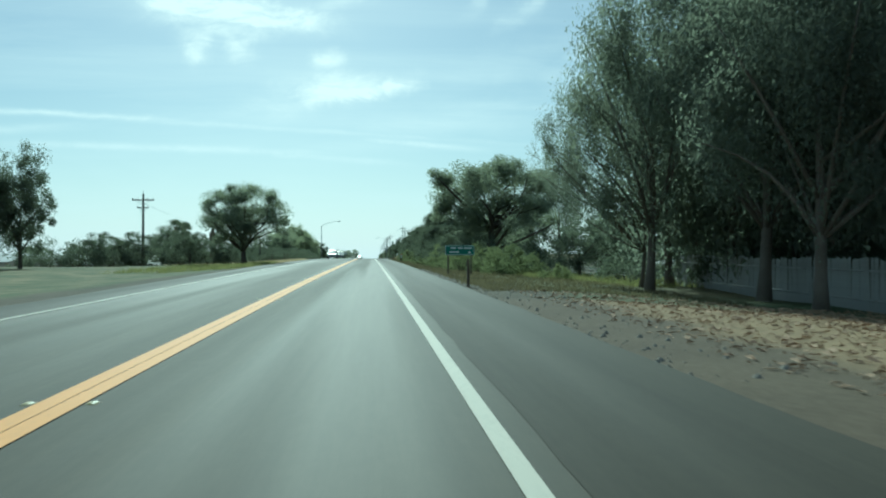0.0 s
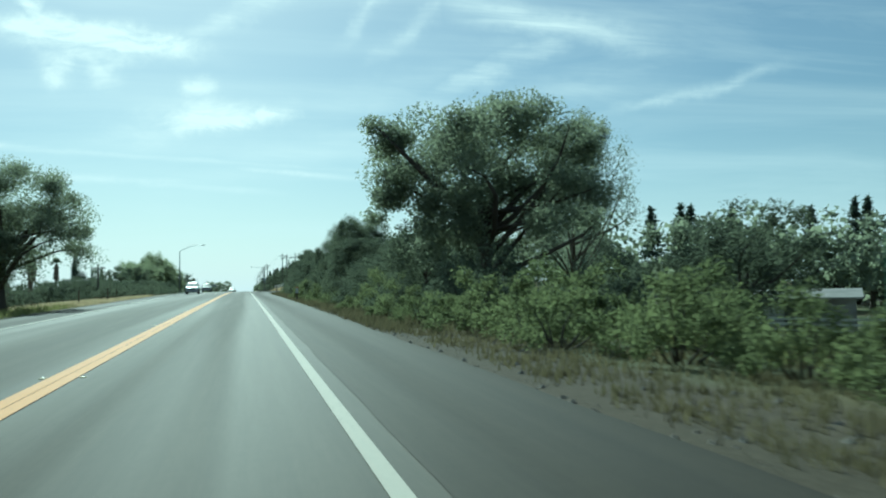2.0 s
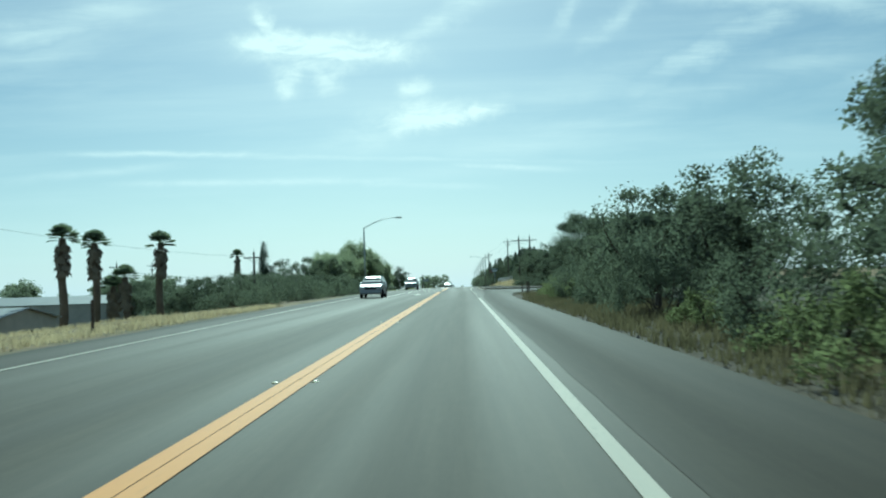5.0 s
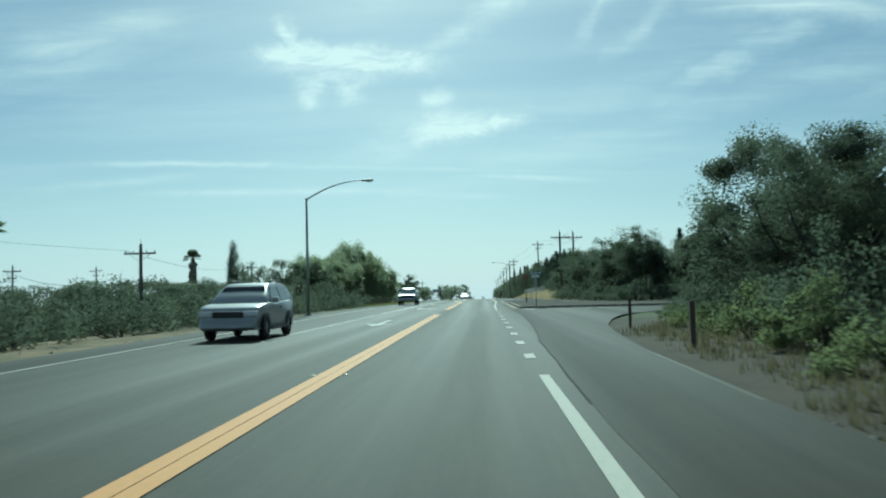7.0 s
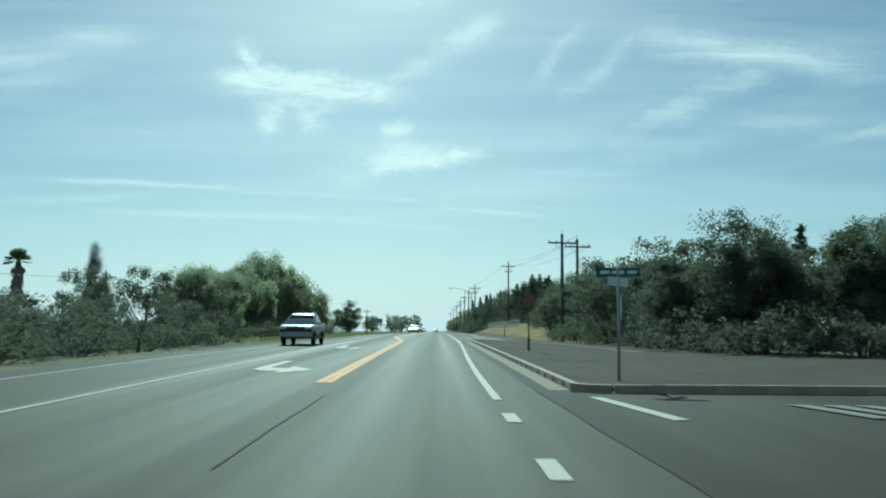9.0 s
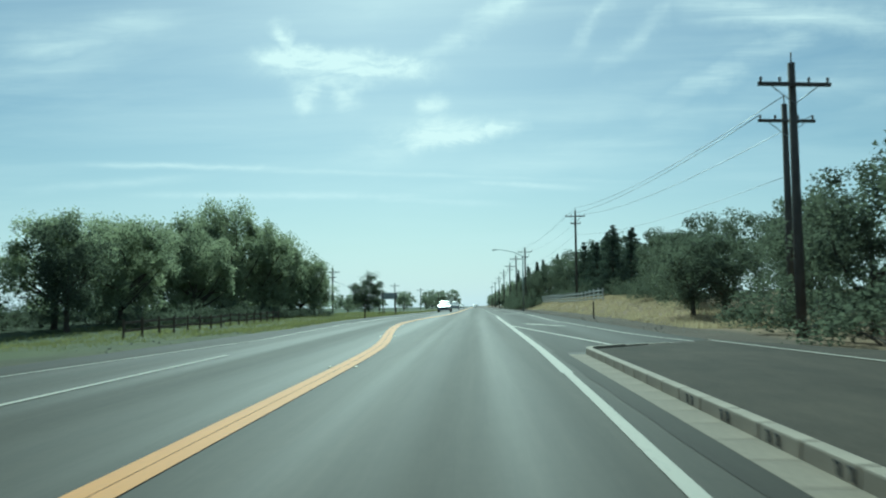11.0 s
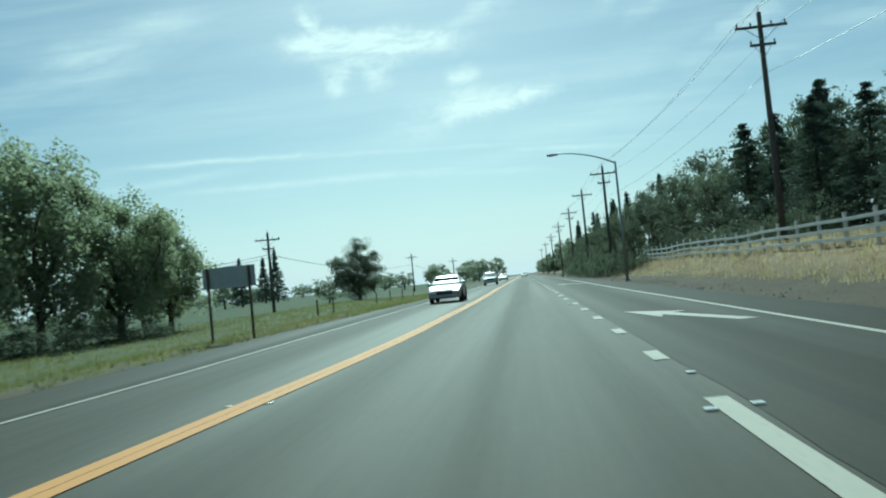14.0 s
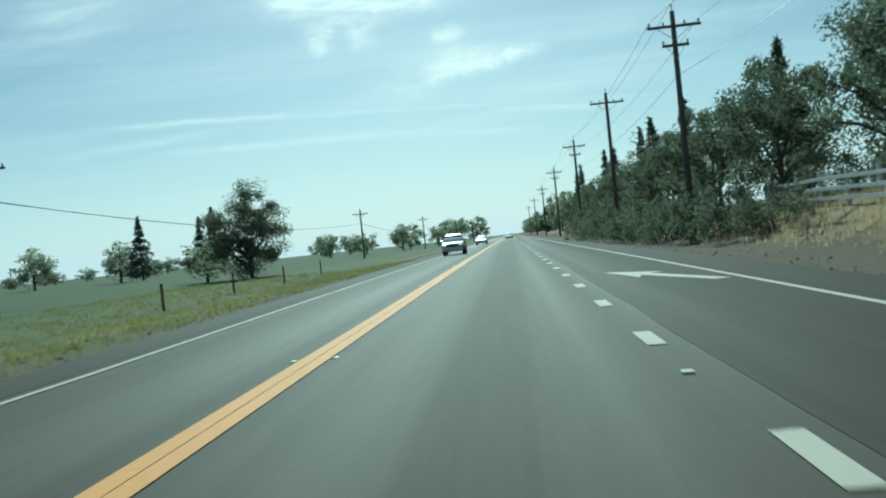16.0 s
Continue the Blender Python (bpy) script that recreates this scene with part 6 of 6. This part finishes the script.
shed(-50, 178, 22, 12, 3.5, 1.0, 0, "low pale metal-roofed farm building", "stucco", "metalroof", (("front", 5, 2.6, 2.3), ("front", -2, 2.6, 2.3), ("side", 0, 3, 2.4)))
shed(-72, 200, 26, 14, 4.4, 1.3, 0, "long pale metal-roofed warehouse", "stucco", "metalroof", (("front", 4, 3, 2.6),))
shed(-60, 230, 20, 12, 4.0, 1.2, 0, "low pale-roofed farm building", "stucco", "metalroof", (("front", 0, 3, 2.6),))
shed(35.5, 84, 6.5, 4.5, 2.1, 0.45, -38, "small grey paddock hut with a flat grey roof", "boards", "boards", (("front", 0, 1.2, 1.9),), category="hut")
shed(-34, 262, 9, 6, 2.6, 0.9, 10, "small tan house among the trees", "stucco", "boards", (("front", 1, 1.0, 2.0),), category="house")
shed(-66, 154, 14, 9, 4.0, 1.0, 0, "pale farm building beside the field", "stucco", "metalroof", (("side", 0, 3, 2.4),))


def canopy(x, y):
    """Upswept roof on steel posts beside the farm entrance."""
    ob = thing("canopy", x, y, terrain(x, y), "grey upswept canopy on steel posts", "canopy")
    v = [(-3.2, -2.0, 4.6), (3.2, -2.0, 5.4), (3.2, 2.0, 5.4), (-3.2, 2.0, 4.6), (-3.2, -2.0, 4.9), (3.2, -2.0, 7.0), (3.2, 2.0, 7.0), (-3.2, 2.0, 4.9)]
    part("roof", mesh_of("roof", v, [(0, 3, 2, 1), (4, 5, 6, 7), (0, 1, 5, 4), (1, 2, 6, 5), (2, 3, 7, 6), (3, 0, 4, 7)], M["boards"]), ob)
    for px in (-2.0, 1.8):
        for py in (-1.5, 1.5):
            part("post", tube("post", [(px, py, -0.2), (px, py, 4.65 + (px + 3.2) * 0.12)], [0.08, 0.08], M["steel"], 8), ob)


canopy(-38.4, 153)

# ---------------------------------------------------------------- vehicles
def rounded(prof, steps=5):
    """The side profile drawn smoothly through its points."""
    out, n = [], len(prof)
    for i in range(n):
        a, b, c, d = (prof[(i + k) % n] for k in (-1, 0, 1, 2))
        for j in range(steps):
            t = j / steps
            out.append(tuple(0.5 * (2 * b[q] + 0.8 * (c[q] - a[q]) * t + (2 * a[q] * 0.8 - 5.2 * b[q] + 4.4 * c[q] - 0.8 * d[q]) * t * t
                                    + (-0.8 * a[q] + 3.2 * b[q] - 3.2 * c[q] + 0.8 * d[q]) * t ** 3) for q in (0, 1)))
    return out


def car_shape(name, prof, half, tuck, mat):
    """Closed body from a side profile of points (y, z): sides drawn in above the belt, all edges rounded."""
    pts = rounded(prof)
    my, mz = sum(p[0] for p in pts) / len(pts), sum(p[1] for p in pts) / len(pts)
    cols = [(-1.0, 0.13), (-0.985, 0.06), (-0.94, 0.02), (-0.8, 0.006), (-0.45, 0.0), (0.0, -0.006), (0.45, 0.0), (0.8, 0.006), (0.94, 0.02), (0.985, 0.06), (1.0, 0.13)]
    v, f, n = [], [], len(pts)
    for x, inset in cols:
        for y, z in pts:
            dy, dz = my - y, mz - z
            far = max(math.hypot(dy, dz), 0.01)
            step = min(inset, 0.4 * far) / far
            v.append((x * (half - tuck(y, z)), y + dy * step, z + dz * step))
    for c in range(len(cols) - 1):
        for i in range(n):
            k = (i + 1) % n
            f.append((c * n + i, c * n + k, (c + 1) * n + k, (c + 1) * n + i))
    m = (len(cols) - 1) * n
    bm = bmesh.new()
    vs = [bm.verts.new(p) for p in v]
    for q in f:
        bm.faces.new([vs[k] for k in q])
    for ring in (list(range(n)), [m + k for k in range(n)]):
        bmesh.ops.triangulate(bm, faces=[bm.faces.new([vs[k] for k in ring])])
    bmesh.ops.recalc_face_normals(bm, faces=bm.faces)
    return finish(name, bm, mat, True)


def panel(name, pts, mat, push):
    me = mesh_of(name, [Vector(p) for p in pts] + [Vector(p) - Vector(push) for p in pts],
                 [tuple(range(len(pts)))] + [tuple(reversed(range(len(pts), 2 * len(pts))))] +
                 [(i, i + len(pts), (i + 1) % len(pts) + len(pts), (i + 1) % len(pts)) for i in range(len(pts))], mat)
    return me


def vehicle(name, x, y, label, category, kind, paint):
    """Drives towards -y: nose at -y. Profile runs round the side view."""
    ob = thing(name, x, y, grade(y), label, category, "oncoming vehicles")
    ob.matrix_basis = pose(x, y, grade(y), math.degrees(math.atan(RISE * max(0, 1 - y / RISE_END))), 0, 0)
    if kind == "suv":
        L, half, belt, roof = 4.6, 0.92, 1.08, 1.72
        lower = [(-2.25, 0.32), (-2.33, 0.62), (-2.22, 0.94), (-1.85, 1.04), (-1.1, 1.1), (1.0, 1.13), (2.15, 1.13), (2.3, 0.8), (2.24, 0.34)]
        cabin = [(-1.2, 1.02), (-0.5, 1.58), (0.0, 1.70), (1.3, 1.71), (1.95, 1.60), (2.22, 1.04)]
    elif kind == "pickup":
        L, half, belt, roof = 5.6, 0.98, 1.2, 1.85
        lower = [(-2.75, 0.42), (-2.8, 0.85), (-2.68, 1.14), (-1.3, 1.2), (0.9, 1.2), (2.75, 1.2), (2.8, 0.6), (2.72, 0.45)]
        cabin = [(-1.25, 1.12), (-0.55, 1.76), (-0.1, 1.85), (0.85, 1.84), (1.2, 1.14)]
    else:
        L, half, belt, roof = 4.6, 0.9, 0.92, 1.45
        lower = [(-2.25, 0.26), (-2.34, 0.5), (-2.22, 0.72), (-1.7, 0.86), (-0.95, 0.95), (1.2, 1.0), (2.1, 1.02), (2.3, 0.82), (2.26, 0.4), (2.18, 0.27)]
        cabin = [(-1.15, 0.86), (-0.3, 1.34), (0.25, 1.46), (0.95, 1.44), (1.5, 1.27), (2.05, 0.94)]
    part("body", car_shape("body", lower, half, lambda a, b: 0.10 * max(0, (abs(a) - L * 0.38)) / (L * 0.12) * 0.5 + (0.05 if b < 0.5 else 0.0), M[paint]), ob)
    part("cabin", car_shape("cabin", cabin, half - 0.04, lambda a, b: 0.30 * max(0, b - belt) / (roof - belt) * 0.75, M[paint]), ob)
    y0, z0 = cabin[0]
    y1, z1 = cabin[1]
    g = 0.012
    dv = Vector((0, -(z1 - z0), y1 - y0)).normalized() * -1
    lo, hi = half - 0.13, half - 0.31
    a, b = Vector((0, y0, z0)).lerp(Vector((0, y1, z1)), 0.16), Vector((0, y0, z0)).lerp(Vector((0, y1, z1)), 0.94)
    nrm = Vector((0, -(z1 - z0), (y1 - y0))).normalized()
    pts = [a + Vector((-lo, 0, 0)), a + Vector((lo, 0, 0)), b + Vector((hi, 0, 0)), b + Vector((-hi, 0, 0))]
    part("windscreen", panel("windscreen", [p + nrm * 0.06 for p in pts], M["carglass"], nrm * 0.02), ob, "dark reflecting windscreen")
    ce = [c for c in cabin]
    rear = ce[-1][0]
    for s in (-1, 1):
        base_z, top_z = belt + 0.05, roof - 0.14
        def side_x(z):
            return s * (half - 0.04 - 0.225 * max(0, z - belt) / (roof - belt) + 0.012)
        spans = [(y0 + 0.42, (y0 + rear) / 2 - 0.05), ((y0 + rear) / 2 + 0.03, rear - 0.35)]
        for k, (p, q) in enumerate(spans):
            slant0 = (y1 - y0) * 0.62 if k == 0 else 0
            slant1 = -0.22 if k else 0
            pts = [(side_x(base_z), p, base_z), (side_x(base_z), q, base_z), (side_x(top_z), q + slant1, top_z), (side_x(top_z), p + slant0, top_z)]
            part("side_window", panel("side_window", pts, M["carglass"], (s * 0.015, 0, 0)), ob, "dark side window")
        bm = bmesh.new()
        box(bm, s * (half - 0.26), lower[1][0] - (0.05 if kind == "pickup" else -0.02), lower[2][1] - 0.14, 0.40, 0.12, 0.09 if kind == "pickup" else 0.16, bevel=0.03)
        part("headlight", finish("headlight", bm, M["lens"]), ob, "clear headlight")
        bm = bmesh.new()
        box(bm, s * (half + 0.06), y0 + 0.5, belt + 0.1, 0.20, 0.10, 0.14, bevel=0.03)
        part("mirror", finish("mirror", bm, M[paint]), ob)
    bm = bmesh.new()
    if kind == "pickup":
        box(bm, 0, lower[1][0] + 0.02, lower[2][1] - 0.30, half * 1.86, 0.14, 0.40, bevel=0.03)
    else:
        box(bm, 0, lower[1][0], lower[2][1] - 0.16, half * 0.95, 0.10, 0.18, bevel=0.02)
    part("grille", finish("grille", bm, M["blacktrim"]), ob, "dark grille")
    bm = bmesh.new()
    box(bm, 0, lower[0][0] - 0.02, lower[0][1] + 0.10, half * 1.75, 0.14, 0.2, bevel=0.05)
    part("bumper", finish("bumper", bm, M["blacktrim"] if kind == "pickup" else M[paint]), ob)
    bm = bmesh.new()
    box(bm, 0, lower[0][0] - 0.095, lower[0][1] + 0.12, 0.30, 0.012, 0.15)
    part("number_plate", finish("number_plate", bm, M["signwhite"]), ob, "plain pale plate")
    bm = bmesh.new()
    box(bm, 0, lower[0][0] - 0.088, lower[0][1] + 0.05, half * 1.25, 0.02, 0.13, bevel=0.01)
    part("air_intake", finish("air_intake", bm, M["blacktrim"]), ob, "dark lower air intake")
    bm = bmesh.new()
    box(bm, 0, L * 0.49, lower[-2][1] + 0.05, half * 1.7, 0.06, 0.16, bevel=0.02)
    part("rear_bumper", finish("rear_bumper", bm, M["blacktrim"]), ob)
    for s in (-1, 1):
        bm = bmesh.new()
        box(bm, s * (half + 0.012), (y0 + rear) / 2 - 0.25, belt - 0.14, 0.03, 0.2, 0.04, bevel=0.008)
        part("door_handle", finish("door_handle", bm, M["blacktrim"]), ob)
        bm = bmesh.new()
        box(bm, s * (half - 0.005), 0.0, lower[0][1] + 0.02, 0.06, L * 0.42, 0.12, bevel=0.02)
        part("sill", finish("sill", bm, M["blacktrim"]), ob, "dark plastic sill")
    wr = 0.34 if kind == "sedan" else 0.37 if kind == "suv" else 0.41
    for s in (-1, 1):
        for wy in (-L * 0.31, L * 0.30):
            v, f = [], []
            ring = [(0.0, wr * 0.62), (0.02, wr * 0.9), (0.05, wr), (0.19, wr), (0.22, wr * 0.9), (0.23, wr * 0.6)]
            for i in range(20):
                a = 2 * math.pi * i / 20
                for q, r in ring:
                    v.append((s * (half + 0.01 - q), wy + math.cos(a) * r, wr + math.sin(a) * r))
            m = len(ring)
            for i in range(20):
                for j in range(m - 1):
                    f.append((i * m + j, ((i + 1) % 20) * m + j, ((i + 1) % 20) * m + j + 1, i * m + j + 1))
            ring_v = [(s * (half + 0.003), wy + math.cos(math.pi * i / 12) * wr * q, max(wr + math.sin(math.pi * i / 12) * wr * q, 0.3)) for q in (0.9, 1.17) for i in range(-3, 16)]
            part("wheel_arch", mesh_of("wheel_arch", ring_v, [(i, i + 1, i + 20, i + 19) for i in range(18)], M["blacktrim"]), ob, "black wheel arch")
            wheel = part("wheel", mesh_of("tyre", v, f, M["tyre"], True), ob, "black tyre")
            v, f = [(s * (half - 0.02), wy, wr)], []
            for i in range(20):
                a = 2 * math.pi * i / 20
                r = wr * (0.64 if i % 4 < 3 else 0.60)
                v.append((s * (half - 0.03 - (0.03 if i % 4 == 3 else 0)), wy + math.cos(a) * r, wr + math.sin(a) * r))
            f = [(0, 1 + i, 1 + (i + 1) % 20) for i in range(20)]
            part("rim", mesh_of("rim", v, f, M["rim"]), wheel, "alloy rim")
    if kind == "suv":
        for s in (-1, 1):
            part("roof_rail", tube("roof_rail", [(s * 0.6, -0.1, 1.74), (s * 0.6, 0.2, 1.79), (s * 0.6, 1.3, 1.78), (s * 0.6, 1.6, 1.70)], [0.02] * 4, M["blacktrim"], 6), ob)
    if kind == "pickup":
        bm = bmesh.new()
        for s in (-1, 1):
            box(bm, s * (half - 0.06), 2.0, 1.24, 0.1, 1.5, 0.08, bevel=0.02)
        part("bed_rail", finish("bed_rail", bm, M[paint]), ob)
    return ob


vehicle("suv", -4.75, 166.8, "silver mid-size sport utility car facing oncoming traffic", "car", "suv", "silver")
vehicle("pickup_truck", -5.6, 233.5, "pale grey pickup truck with a dark front", "truck", "pickup", "silver")
vehicle("sedan", -1.6, 337.2, "silver sedan on the opposite lane", "car", "sedan", "silver")
vehicle("suv", -1.9, 404.5, "white sport utility car on the opposite lane", "car", "suv", "whitecar")
vehicle("sedan", 2.6, 560, "distant dark car driving ahead", "car", "sedan", "darkcar")
vehicle("sedan", -1.8, 470, "distant pale car on the opposite lane", "car", "sedan", "whitecar")
